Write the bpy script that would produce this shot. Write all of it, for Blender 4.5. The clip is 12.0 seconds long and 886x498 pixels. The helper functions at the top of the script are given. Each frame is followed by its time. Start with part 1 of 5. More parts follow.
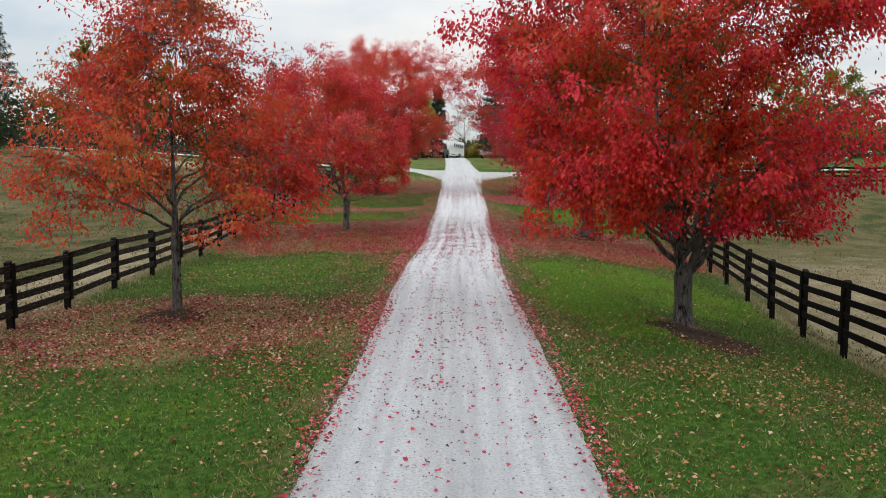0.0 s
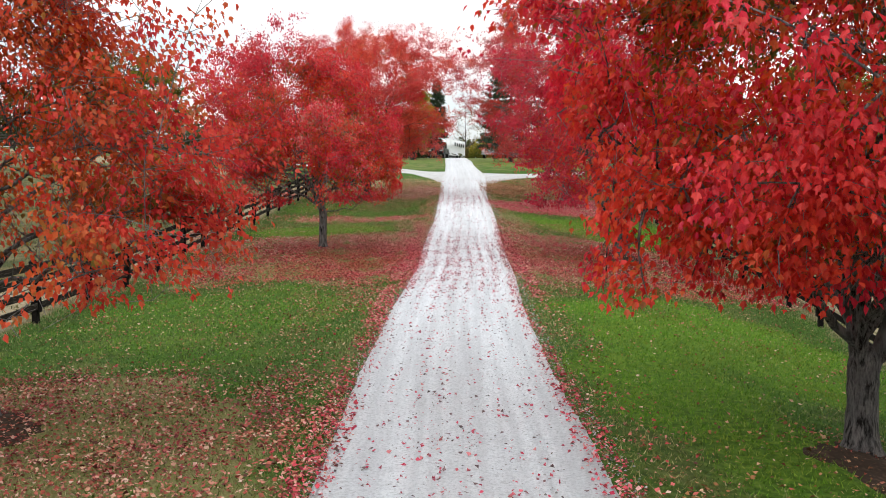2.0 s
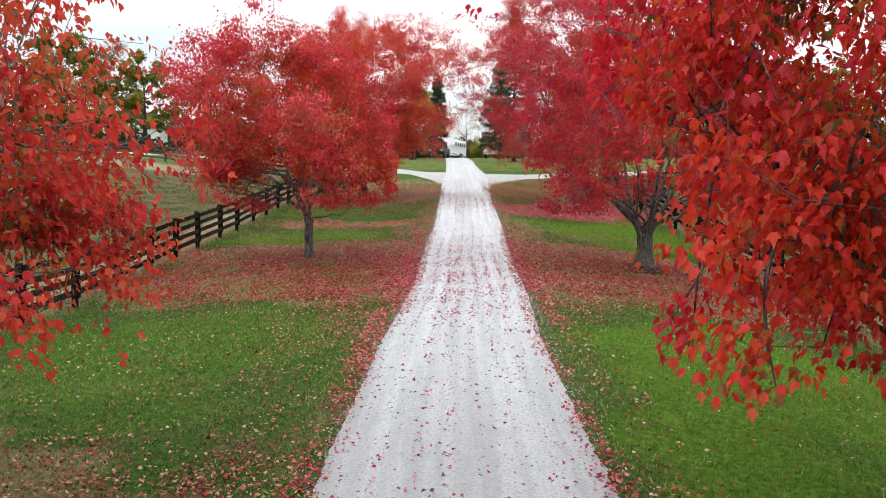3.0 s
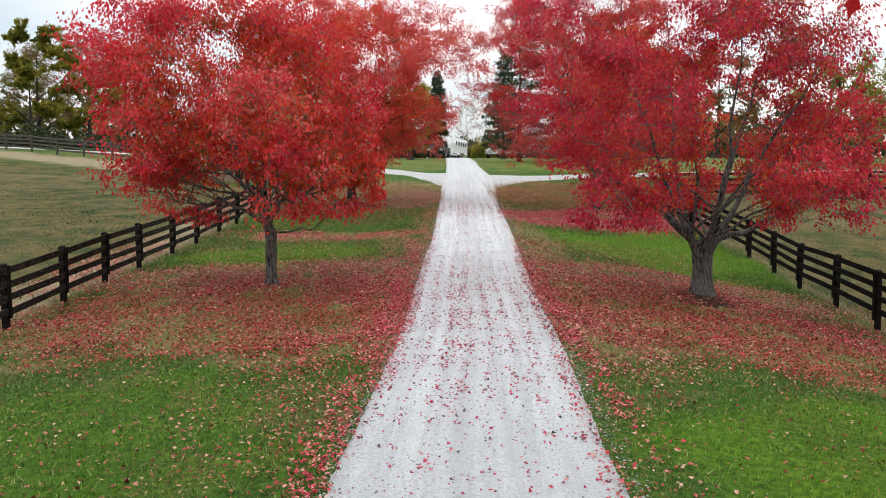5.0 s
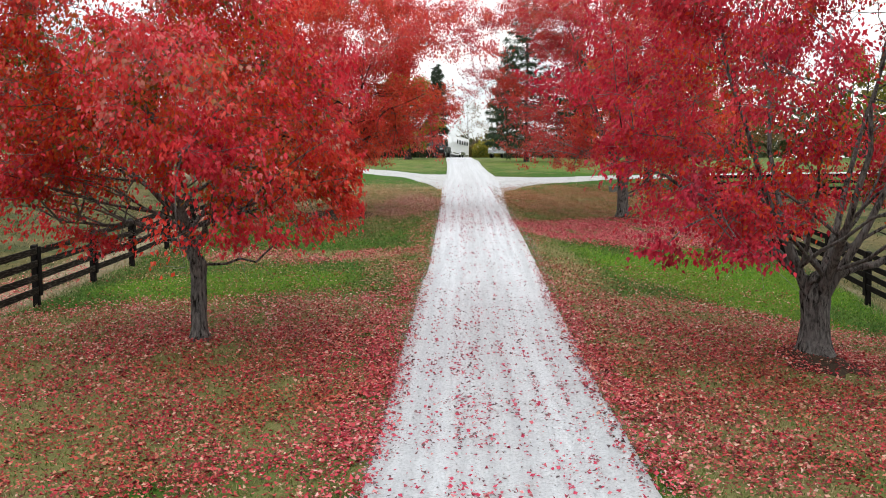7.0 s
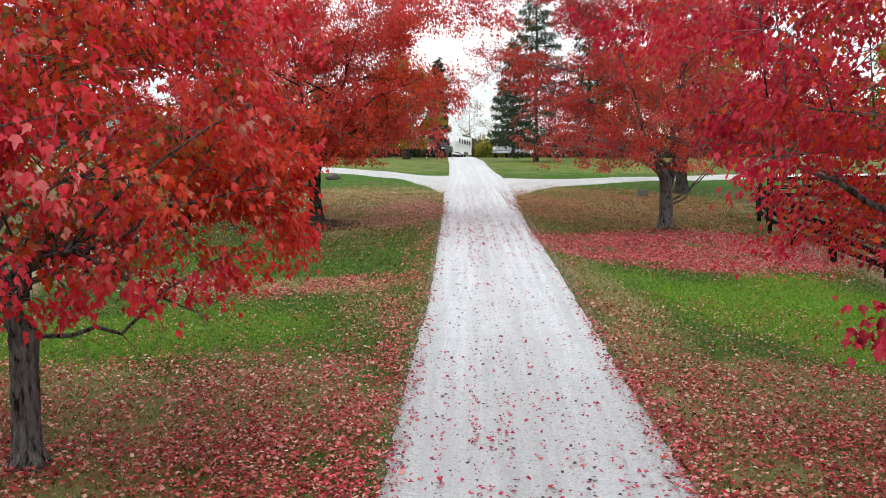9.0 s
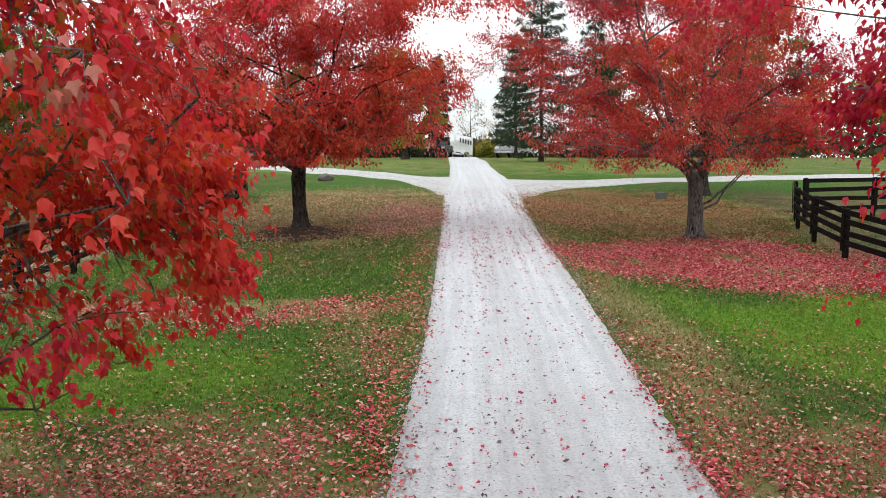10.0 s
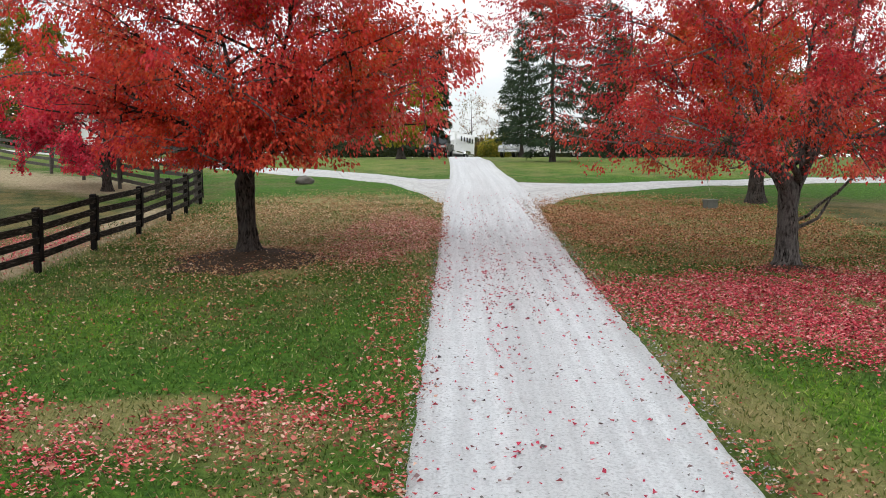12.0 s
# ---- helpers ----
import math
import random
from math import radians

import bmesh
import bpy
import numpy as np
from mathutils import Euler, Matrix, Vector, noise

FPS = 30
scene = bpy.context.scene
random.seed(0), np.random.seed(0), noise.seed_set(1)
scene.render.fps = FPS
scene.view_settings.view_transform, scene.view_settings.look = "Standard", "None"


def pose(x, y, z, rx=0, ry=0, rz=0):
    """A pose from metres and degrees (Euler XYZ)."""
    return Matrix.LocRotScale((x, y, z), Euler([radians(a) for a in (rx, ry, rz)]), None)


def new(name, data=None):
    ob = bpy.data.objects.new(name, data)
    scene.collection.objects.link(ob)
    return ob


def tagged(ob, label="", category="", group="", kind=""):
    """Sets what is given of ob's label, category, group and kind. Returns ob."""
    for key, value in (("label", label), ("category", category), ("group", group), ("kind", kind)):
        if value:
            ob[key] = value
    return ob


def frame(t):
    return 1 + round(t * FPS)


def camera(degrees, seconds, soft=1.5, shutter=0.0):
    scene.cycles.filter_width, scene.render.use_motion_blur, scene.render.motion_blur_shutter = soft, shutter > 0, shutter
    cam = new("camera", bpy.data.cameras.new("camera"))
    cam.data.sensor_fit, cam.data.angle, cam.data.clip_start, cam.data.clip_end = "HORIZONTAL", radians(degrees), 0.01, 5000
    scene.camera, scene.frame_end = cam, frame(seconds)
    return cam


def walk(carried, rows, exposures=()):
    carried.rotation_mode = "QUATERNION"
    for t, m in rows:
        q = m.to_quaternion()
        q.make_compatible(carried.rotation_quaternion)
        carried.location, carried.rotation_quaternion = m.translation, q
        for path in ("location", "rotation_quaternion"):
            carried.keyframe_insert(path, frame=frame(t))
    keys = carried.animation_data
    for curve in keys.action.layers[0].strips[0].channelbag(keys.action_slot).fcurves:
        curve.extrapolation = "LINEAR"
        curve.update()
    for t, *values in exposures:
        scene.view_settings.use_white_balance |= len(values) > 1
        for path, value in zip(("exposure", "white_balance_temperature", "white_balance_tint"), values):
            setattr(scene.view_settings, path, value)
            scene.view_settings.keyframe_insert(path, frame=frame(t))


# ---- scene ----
cam = camera(52.0, 12.0, soft=0.85)
ROWS = [
    (0.0, 0.000, 0.000, 3.400, -0.00, -5.48, -0.04), (0.5, -0.008, 1.838, 3.420, -0.02, -5.50, -0.04),
    (1.0, -0.009, 3.871, 3.437, -0.03, -5.51, -0.04), (1.5, -0.006, 5.930, 3.445, -0.03, -5.50, -0.03),
    (2.0, -0.005, 7.928, 3.449, -0.02, -5.49, -0.02), (2.5, -0.007, 9.810, 3.450, 0.00, -5.48, -0.02),
    (3.0, -0.008, 11.544, 3.445, 0.01, -5.48, -0.01), (5.0, -0.017, 18.007, 3.415, 0.01, -5.46, 0.01),
    (5.5, -0.019, 19.630, 3.422, 0.01, -5.46, 0.01), (6.0, -0.027, 21.320, 3.434, 0.01, -5.48, 0.01),
    (6.5, -0.037, 23.072, 3.451, 0.00, -5.49, 0.00), (7.0, -0.049, 24.861, 3.455, 0.00, -5.49, 0.00),
    (9.0, -0.124, 31.657, 3.402, 0.04, -5.45, 0.01), (9.5, -0.130, 33.388, 3.394, 0.04, -5.44, 0.02),
    (10.0, -0.129, 35.148, 3.389, 0.05, -5.43, 0.03), (10.5, -0.123, 36.924, 3.386, 0.05, -5.43, 0.05),
    (11.0, -0.106, 38.740, 3.387, 0.05, -5.43, 0.05), (11.5, -0.092, 40.598, 3.395, 0.06, -5.44, 0.05),
    (12.0, -0.079, 42.447, 3.405, 0.07, -5.44, 0.04),
]
walk(cam, [(t, pose(x, y, z, 90 + pitch, roll, yaw)) for t, x, y, z, yaw, pitch, roll in ROWS],
     [(0.0, -0.37), (0.8, -0.16), (1.7, 0.07), (3.0, 0.06), (4.8, -0.07), (5.6, -0.04), (6.6, 0.04), (9.2, 0.09), (12.0, -0.02)])

# ---- sky and sun: a bright overcast afternoon ----
SUN_UP, SUN_ROUND = radians(50), radians(200)
world = bpy.data.worlds.new("overcast_sky")
scene.world = world
world.use_nodes = True
wn, wl = world.node_tree.nodes, world.node_tree.links
wn.clear()
w_out, w_mix = wn.new("ShaderNodeOutputWorld"), wn.new("ShaderNodeMixShader")
w_clear, w_cloud = wn.new("ShaderNodeBackground"), wn.new("ShaderNodeBackground")
w_sky = wn.new("ShaderNodeTexSky")
w_sky.sky_type, w_sky.sun_disc = "NISHITA", False
w_sky.sun_elevation, w_sky.sun_rotation = SUN_UP, SUN_ROUND
w_coord, w_map, w_noise = wn.new("ShaderNodeTexCoord"), wn.new("ShaderNodeMapping"), wn.new("ShaderNodeTexNoise")
w_map.inputs["Scale"].default_value = (1.6, 1.6, 5.0)
w_noise.inputs["Scale"].default_value, w_noise.inputs["Detail"].default_value = 2.2, 6
w_ramp, w_tone = wn.new("ShaderNodeValToRGB"), wn.new("ShaderNodeValToRGB")
w_ramp.color_ramp.elements[0].position, w_ramp.color_ramp.elements[1].position = 0.30, 0.62
w_ramp.color_ramp.elements[0].color, w_ramp.color_ramp.elements[1].color = (0.62, 0.62, 0.62, 1), (1, 1, 1, 1)
w_tone.color_ramp.elements[0].color, w_tone.color_ramp.elements[1].color = (0.80, 0.88, 0.95, 1), (1.0, 1.0, 0.99, 1)
w_tone.color_ramp.elements[0].position, w_tone.color_ramp.elements[1].position = 0.35, 0.6
wl.new(w_coord.outputs["Generated"], w_map.inputs["Vector"])
wl.new(w_map.outputs["Vector"], w_noise.inputs["Vector"])
wl.new(w_noise.outputs["Fac"], w_ramp.inputs["Fac"])
wl.new(w_noise.outputs["Fac"], w_tone.inputs["Fac"])
wl.new(w_sky.outputs["Color"], w_clear.inputs["Color"])
w_sep, w_high = wn.new("ShaderNodeSeparateXYZ"), wn.new("ShaderNodeMapRange")
w_high.inputs["From Min"].default_value, w_high.inputs["From Max"].default_value = 0.0, 1.0
w_high.inputs["To Min"].default_value, w_high.inputs["To Max"].default_value = 0.90, 3.0
wl.new(w_coord.outputs["Generated"], w_sep.inputs[0])
wl.new(w_sep.outputs["Z"], w_high.inputs["Value"])
wl.new(w_high.outputs["Result"], w_cloud.inputs["Strength"])
wl.new(w_tone.outputs["Color"], w_cloud.inputs["Color"])
w_clear.inputs["Strength"].default_value = 0.12
wl.new(w_ramp.outputs["Color"], w_mix.inputs["Fac"])
wl.new(w_clear.outputs["Background"], w_mix.inputs[1])
wl.new(w_cloud.outputs["Background"], w_mix.inputs[2])
wl.new(w_mix.outputs["Shader"], w_out.inputs["Surface"])

sun = new("sun", bpy.data.lights.new("sun", "SUN"))
sun.data.energy, sun.data.angle, sun.data.color = 0.8, radians(25), (1.0, 0.975, 0.94)
sun.rotation_euler = (radians(90) - SUN_UP, 0, radians(180) - SUN_ROUND)


# ---- materials ----
class Mat:
    """A small builder of node materials."""

    def __init__(self, name):
        self.m = bpy.data.materials.new(name)
        self.m.use_nodes = True
        self.n, self.l = self.m.node_tree.nodes, self.m.node_tree.links
        self.n.clear()
        self.out = self.n.new("ShaderNodeOutputMaterial")
        self.geo = self.n.new("ShaderNodeNewGeometry")
        self.info = self.n.new("ShaderNodeObjectInfo")

    def noise(self, scale, detail=4, stretch=(1, 1, 1), rough=0.55):
        """Fractal noise in world metres."""
        mp, nz = self.n.new("ShaderNodeMapping"), self.n.new("ShaderNodeTexNoise")
        mp.inputs["Scale"].default_value = stretch
        nz.inputs["Scale"].default_value, nz.inputs["Detail"].default_value = scale, detail
        nz.inputs["Roughness"].default_value = rough
        self.l.new(self.geo.outputs["Position"], mp.inputs["Vector"])
        self.l.new(mp.outputs["Vector"], nz.inputs["Vector"])
        return nz.outputs["Fac"]

    def ramp(self, fac, stops):
        r = self.n.new("ShaderNodeValToRGB")
        e = r.color_ramp.elements
        while len(e) < len(stops):
            e.new(0.5)
        for k, (p, c) in zip(e, stops):
            k.position = p
            k.color = (*c, 1) if len(c) == 3 else c
        self.l.new(fac, r.inputs["Fac"])
        return r.outputs["Color"]

    def grey(self, fac, a, b, lo=0.0, hi=1.0):
        """fac from a..b mapped to lo..hi."""
        r = self.n.new("ShaderNodeMapRange")
        r.inputs["From Min"].default_value, r.inputs["From Max"].default_value = a, b
        r.inputs["To Min"].default_value, r.inputs["To Max"].default_value = lo, hi
        self.l.new(fac, r.inputs["Value"])
        return r.outputs["Result"]

    def mix(self, fac, a, b, how="MIX"):
        x = self.n.new("ShaderNodeMix")
        x.data_type, x.blend_type = "RGBA", how
        for sock, v in ((x.inputs[0], fac), (x.inputs[6], a), (x.inputs[7], b)):
            if isinstance(v, (int, float)):
                sock.default_value = v
            elif isinstance(v, tuple):
                sock.default_value = (*v, 1)
            else:
                self.l.new(v, sock)
        return x.outputs[2]

    def math(self, op, a, b=0.0):
        x = self.n.new("ShaderNodeMath")
        x.operation = op
        for sock, v in zip(x.inputs, (a, b)):
            if isinstance(v, (int, float)):
                sock.default_value = v
            else:
                self.l.new(v, sock)
        return x.outputs[0]

    def attr(self, name):
        a = self.n.new("ShaderNodeAttribute")
        a.attribute_name = name
        return a.outputs["Fac"]

    def done(self, color, rough=0.8, bump=None, height=0.01, metal=0.0, spec=0.3, leaf=0.0, leaf_color=None):
        b = self.n.new("ShaderNodeBsdfPrincipled")
        for sock, v in ((b.inputs["Base Color"], color), (b.inputs["Roughness"], rough), (b.inputs["Metallic"], metal), (b.inputs["Specular IOR Level"], spec)):
            if isinstance(v, (int, float)):
                sock.default_value = v
            elif isinstance(v, tuple):
                sock.default_value = (*v, 1)
            else:
                self.l.new(v, sock)
        if bump is not None:
            k = self.n.new("ShaderNodeBump")
            k.inputs["Distance"].default_value = height
            self.l.new(bump, k.inputs["Height"])
            self.l.new(k.outputs["Normal"], b.inputs["Normal"])
        last = b.outputs["BSDF"]
        if leaf:
            t, x = self.n.new("ShaderNodeBsdfTranslucent"), self.n.new("ShaderNodeMixShader")
            self.l.new(leaf_color if leaf_color is not None else color, t.inputs["Color"])
            x.inputs["Fac"].default_value = leaf
            self.l.new(last, x.inputs[1])
            self.l.new(t.outputs["BSDF"], x.inputs[2])
            last = x.outputs["Shader"]
        self.l.new(last, self.out.inputs["Surface"])
        return self.m


def leaf_material(name, stops, patch=None, patch_scale=0.7, leaf=0.5, gloss=0.18, by_twig=False):
    """Leaves whose colour differs from leaf to leaf (and from twig to twig), with patches of another mix across the crown."""
    k = Mat(name)
    shade_by = k.geo.outputs["Random Per Island"]
    if by_twig:
        shade_by = k.grey(k.math("ADD", k.math("MULTIPLY", k.attr("tone"), 0.62), k.math("MULTIPLY", shade_by, 0.38)), 0.1, 0.9)
    col = k.ramp(shade_by, stops)
    if patch:
        other = k.ramp(shade_by, patch)
        col = k.mix(k.grey(k.noise(patch_scale, 3), 0.42, 0.62), col, other)
    # veins and blotches on each leaf
    col = k.mix(k.grey(k.noise(45, 3), 0.5, 0.72, 0, 0.45), col, k.mix(1.0, col, (0.55, 0.6, 0.6), "MULTIPLY"))
    return k.done(col, 0.5 if by_twig else 0.58, leaf=leaf, spec=gloss)


RED = [(0.0, (0.28, 0.010, 0.014)), (0.3, (0.50, 0.014, 0.018)), (0.6, (0.64, 0.024, 0.024)), (0.85, (0.70, 0.055, 0.03)), (1.0, (0.66, 0.12, 0.07))]
CRIMSON = [(0.0, (0.22, 0.006, 0.022)), (0.35, (0.46, 0.012, 0.042)), (0.75, (0.62, 0.022, 0.062)), (1.0, (0.64, 0.11, 0.13))]
ORANGE = [(0.0, (0.34, 0.025, 0.010)), (0.4, (0.56, 0.06, 0.016)), (0.7, (0.54, 0.10, 0.020)), (0.88, (0.32, 0.16, 0.022)), (1.0, (0.15, 0.11, 0.018))]
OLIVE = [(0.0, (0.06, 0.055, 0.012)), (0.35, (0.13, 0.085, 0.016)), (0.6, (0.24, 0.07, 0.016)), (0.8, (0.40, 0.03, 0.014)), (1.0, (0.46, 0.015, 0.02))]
M_RED_ORANGE = leaf_material("red_orange_leaves", [(0, (0.36, 0.03, 0.014)), (0.35, (0.60, 0.075, 0.022)), (0.65, (0.64, 0.13, 0.034)), (0.82, (0.42, 0.16, 0.035)), (1, (0.18, 0.13, 0.025))],
                             [(0, (0.40, 0.016, 0.024)), (0.5, (0.64, 0.048, 0.04)), (0.85, (0.68, 0.10, 0.06)), (1, (0.66, 0.26, 0.16))], 0.45, by_twig=True)
M_RED = leaf_material("red_leaves", RED, ORANGE, 0.6, by_twig=True)
M_CRIMSON = leaf_material("crimson_leaves", CRIMSON, [(0, (0.30, 0.010, 0.024)), (0.4, (0.56, 0.018, 0.036)), (0.8, (0.66, 0.04, 0.045)), (1, (0.66, 0.12, 0.10))], 0.6, by_twig=True, gloss=0.42)
M_MIXED = leaf_material("scarlet_leaves", [(0.0, (0.32, 0.008, 0.018)), (0.3, (0.54, 0.014, 0.034)), (0.6, (0.68, 0.026, 0.052)), (0.84, (0.70, 0.06, 0.085)), (1.0, (0.70, 0.22, 0.20))],
                        [(0, (0.38, 0.018, 0.016)), (0.4, (0.65, 0.036, 0.022)), (0.8, (0.70, 0.085, 0.032)), (0.87, (0.50, 0.13, 0.04)), (0.94, (0.2, 0.13, 0.025)), (1, (0.15, 0.12, 0.02))], 0.5, by_twig=True, gloss=0.42)
M_SCARLET = leaf_material("deep_scarlet_leaves", [(0, (0.34, 0.007, 0.022)), (0.25, (0.60, 0.012, 0.044)), (0.55, (0.73, 0.02, 0.056)), (0.8, (0.76, 0.036, 0.058)), (1, (0.76, 0.13, 0.11))],
                          [(0, (0.44, 0.016, 0.016)), (0.35, (0.70, 0.036, 0.020)), (0.75, (0.76, 0.08, 0.028)), (0.92, (0.50, 0.13, 0.025)), (1, (0.17, 0.12, 0.02))], 0.5, by_twig=True, gloss=0.42)
M_ROSE = leaf_material("rose_and_rust_leaves", [(0.0, (0.46, 0.026, 0.036)), (0.4, (0.68, 0.055, 0.062)), (0.8, (0.74, 0.11, 0.10)), (1.0, (0.74, 0.30, 0.24))], [(0, (0.50, 0.04, 0.024)), (0.5, (0.72, 0.09, 0.042)), (0.85, (0.74, 0.16, 0.07)), (1, (0.6, 0.28, 0.14))], 0.36, by_twig=True)
M_RED_PINK = leaf_material("pale_red_leaves", [(0, (0.36, 0.022, 0.020)), (0.4, (0.60, 0.058, 0.038)), (0.75, (0.66, 0.115, 0.065)), (1, (0.66, 0.24, 0.20))], [(0.0, (0.32, 0.012, 0.03)), (0.4, (0.54, 0.028, 0.056)), (0.8, (0.62, 0.07, 0.09)), (1.0, (0.66, 0.24, 0.22))], 0.45, by_twig=True)
M_GOLD = leaf_material("golden_green_leaves", [(0, (0.16, 0.17, 0.02)), (0.5, (0.34, 0.30, 0.03)), (0.85, (0.48, 0.34, 0.04)), (1, (0.5, 0.22, 0.04))], [(0, (0.14, 0.18, 0.02)), (1, (0.30, 0.30, 0.04))], 0.4)
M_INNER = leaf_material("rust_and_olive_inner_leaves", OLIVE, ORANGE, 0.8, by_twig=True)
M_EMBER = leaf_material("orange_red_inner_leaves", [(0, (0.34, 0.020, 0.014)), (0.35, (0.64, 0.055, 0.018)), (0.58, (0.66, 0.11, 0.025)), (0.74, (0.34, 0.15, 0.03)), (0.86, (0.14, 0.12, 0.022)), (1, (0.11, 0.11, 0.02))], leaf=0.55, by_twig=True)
M_YELLOW = leaf_material("yellow_green_leaves", [(0, (0.12, 0.14, 0.018)), (0.5, (0.26, 0.235, 0.03)), (1, (0.42, 0.31, 0.04))], [(0, (0.07, 0.10, 0.014)), (1, (0.19, 0.18, 0.026))], 0.4)
M_TAN = leaf_material("tan_autumn_leaves", [(0, (0.16, 0.10, 0.04)), (0.6, (0.24, 0.15, 0.05)), (1, (0.30, 0.12, 0.05))], [(0, (0.10, 0.11, 0.03)), (1, (0.20, 0.16, 0.05))], 0.3)
M_NEEDLES = leaf_material("spruce_needles", [(0, (0.010, 0.024, 0.009)), (0.6, (0.022, 0.044, 0.016)), (1, (0.045, 0.070, 0.026))], leaf=0.15)
M_FARWOOD = leaf_material("far_wood_leaves", [(0, (0.05, 0.065, 0.025)), (0.5, (0.10, 0.095, 0.03)), (0.85, (0.16, 0.10, 0.04)), (1, (0.20, 0.08, 0.04))], [(0, (0.03, 0.045, 0.02)), (1, (0.09, 0.10, 0.03))], 0.05, leaf=0.25)
M_HEDGE = leaf_material("hedge_leaves", [(0, (0.02, 0.032, 0.014)), (1, (0.05, 0.06, 0.02))], leaf=0.2)
M_FALLEN = leaf_material("fallen_red_leaves", [(0, (0.101, 0.036, 0.0216)), (0.12, (0.252, 0.0648, 0.0432)), (0.3, (0.42, 0.0324, 0.0432)), (0.55, (0.487, 0.0864, 0.0792)), (0.72, (0.504, 0.202, 0.151)), (0.87, (0.538, 0.331, 0.23)), (1, (0.622, 0.446, 0.36))],
                         [(0, (0.126, 0.0216, 0.018)), (0.25, (0.403, 0.0288, 0.0432)), (0.55, (0.521, 0.101, 0.108)), (0.8, (0.554, 0.245, 0.216)), (1, (0.622, 0.418, 0.36))], 0.5, leaf=0.12, gloss=0.2)
M_FALLEN_DRIVE = leaf_material("leaves_on_gravel", [(0, (0.0672, 0.0432, 0.0468)), (0.26, (0.202, 0.122, 0.122)), (0.34, (0.319, 0.0144, 0.0432)), (0.65, (0.454, 0.036, 0.0792)), (0.88, (0.504, 0.108, 0.13)), (1, (0.538, 0.23, 0.216))], leaf=0.12, gloss=0.2)
M_FALLEN_PINK = leaf_material("fallen_bright_red_leaves", [(0, (0.13, 0.014, 0.022)), (0.2, (0.33, 0.022, 0.04)), (0.5, (0.52, 0.055, 0.078)), (0.78, (0.57, 0.13, 0.145)), (1, (0.63, 0.35, 0.32))], leaf=0.12, gloss=0.2)
M_FALLEN_BROWN = leaf_material("fallen_brown_leaves", [(0, (0.0672, 0.0252, 0.013)), (0.2, (0.168, 0.054, 0.0216)), (0.4, (0.302, 0.0864, 0.0432)), (0.6, (0.353, 0.144, 0.072)), (0.8, (0.403, 0.223, 0.13)), (1, (0.554, 0.389, 0.288))], [(0, (0.118, 0.0252, 0.018)), (0.3, (0.319, 0.0432, 0.036)), (0.6, (0.386, 0.144, 0.101)), (1, (0.538, 0.346, 0.259))], 0.6, leaf=0.1)
M_GRASS = leaf_material("grass_blades", [(0, (0.026, 0.070, 0.010)), (0.4, (0.058, 0.130, 0.016)), (0.75, (0.115, 0.205, 0.030)), (0.92, (0.21, 0.27, 0.06)), (1, (0.34, 0.32, 0.16))], [(0, (0.034, 0.056, 0.014)), (0.4, (0.065, 0.092, 0.022)), (0.8, (0.13, 0.145, 0.045)), (1, (0.36, 0.32, 0.18))], 0.7, leaf=0.35, gloss=0.12)
# brighter, yellower copy of the grass, for open light between the trees
M_LIT_LAWN = leaf_material("lit_grass_blades", [(0, (0.045, 0.12, 0.008)), (0.4, (0.10, 0.24, 0.016)), (0.75, (0.17, 0.33, 0.028)), (0.95, (0.22, 0.33, 0.05)), (1, (0.42, 0.38, 0.18))], [(0, (0.05, 0.10, 0.010)), (0.5, (0.12, 0.20, 0.016)), (1, (0.24, 0.28, 0.05))], 0.5, leaf=0.35, gloss=0.12)
M_FALLEN_TAN = leaf_material("fallen_tan_leaves", [(0, (0.101, 0.0396, 0.0144)), (0.3, (0.235, 0.0936, 0.036)), (0.6, (0.37, 0.173, 0.072)), (0.85, (0.454, 0.238, 0.122)), (0.93, (0.521, 0.346, 0.216)), (1, (0.42, 0.0864, 0.0648))], leaf=0.1, gloss=0.2)
M_FALLEN_STRAW = leaf_material("fallen_pale_tan_leaves", [(0, (0.168, 0.0792, 0.0288)), (0.35, (0.353, 0.187, 0.0792)), (0.7, (0.47, 0.288, 0.151)), (1, (0.588, 0.418, 0.288))], leaf=0.1, gloss=0.2)
M_FALLEN_BLUSH = leaf_material("fallen_pale_pink_leaves", [(0, (0.218, 0.0576, 0.0432)), (0.35, (0.42, 0.122, 0.101)), (0.7, (0.521, 0.23, 0.194)), (1, (0.622, 0.403, 0.346))], leaf=0.1, gloss=0.2)
M_STRAW = leaf_material("straw_grass_blades", [(0, (0.05, 0.07, 0.016)), (0.35, (0.12, 0.14, 0.035)), (0.65, (0.22, 0.20, 0.075)), (0.9, (0.38, 0.32, 0.16)), (1, (0.5, 0.44, 0.26))], [(0, (0.04, 0.08, 0.012)), (0.5, (0.10, 0.17, 0.025)), (1, (0.28, 0.28, 0.10))], 0.5, leaf=0.35, gloss=0.12)
M_FALLEN_CRIMSON = leaf_material("fallen_crimson_leaves", [(0, (0.0588, 0.0144, 0.0144)), (0.2, (0.185, 0.0216, 0.0216)), (0.4, (0.37, 0.018, 0.036)), (0.68, (0.487, 0.0504, 0.0684)), (0.86, (0.504, 0.144, 0.122)), (0.95, (0.504, 0.274, 0.194)), (1, (0.605, 0.418, 0.331))], [(0, (0.084, 0.0216, 0.0144)), (0.4, (0.302, 0.036, 0.0288)), (0.75, (0.437, 0.0864, 0.0504)), (1, (0.487, 0.23, 0.144))], 0.5, leaf=0.12, gloss=0.2)
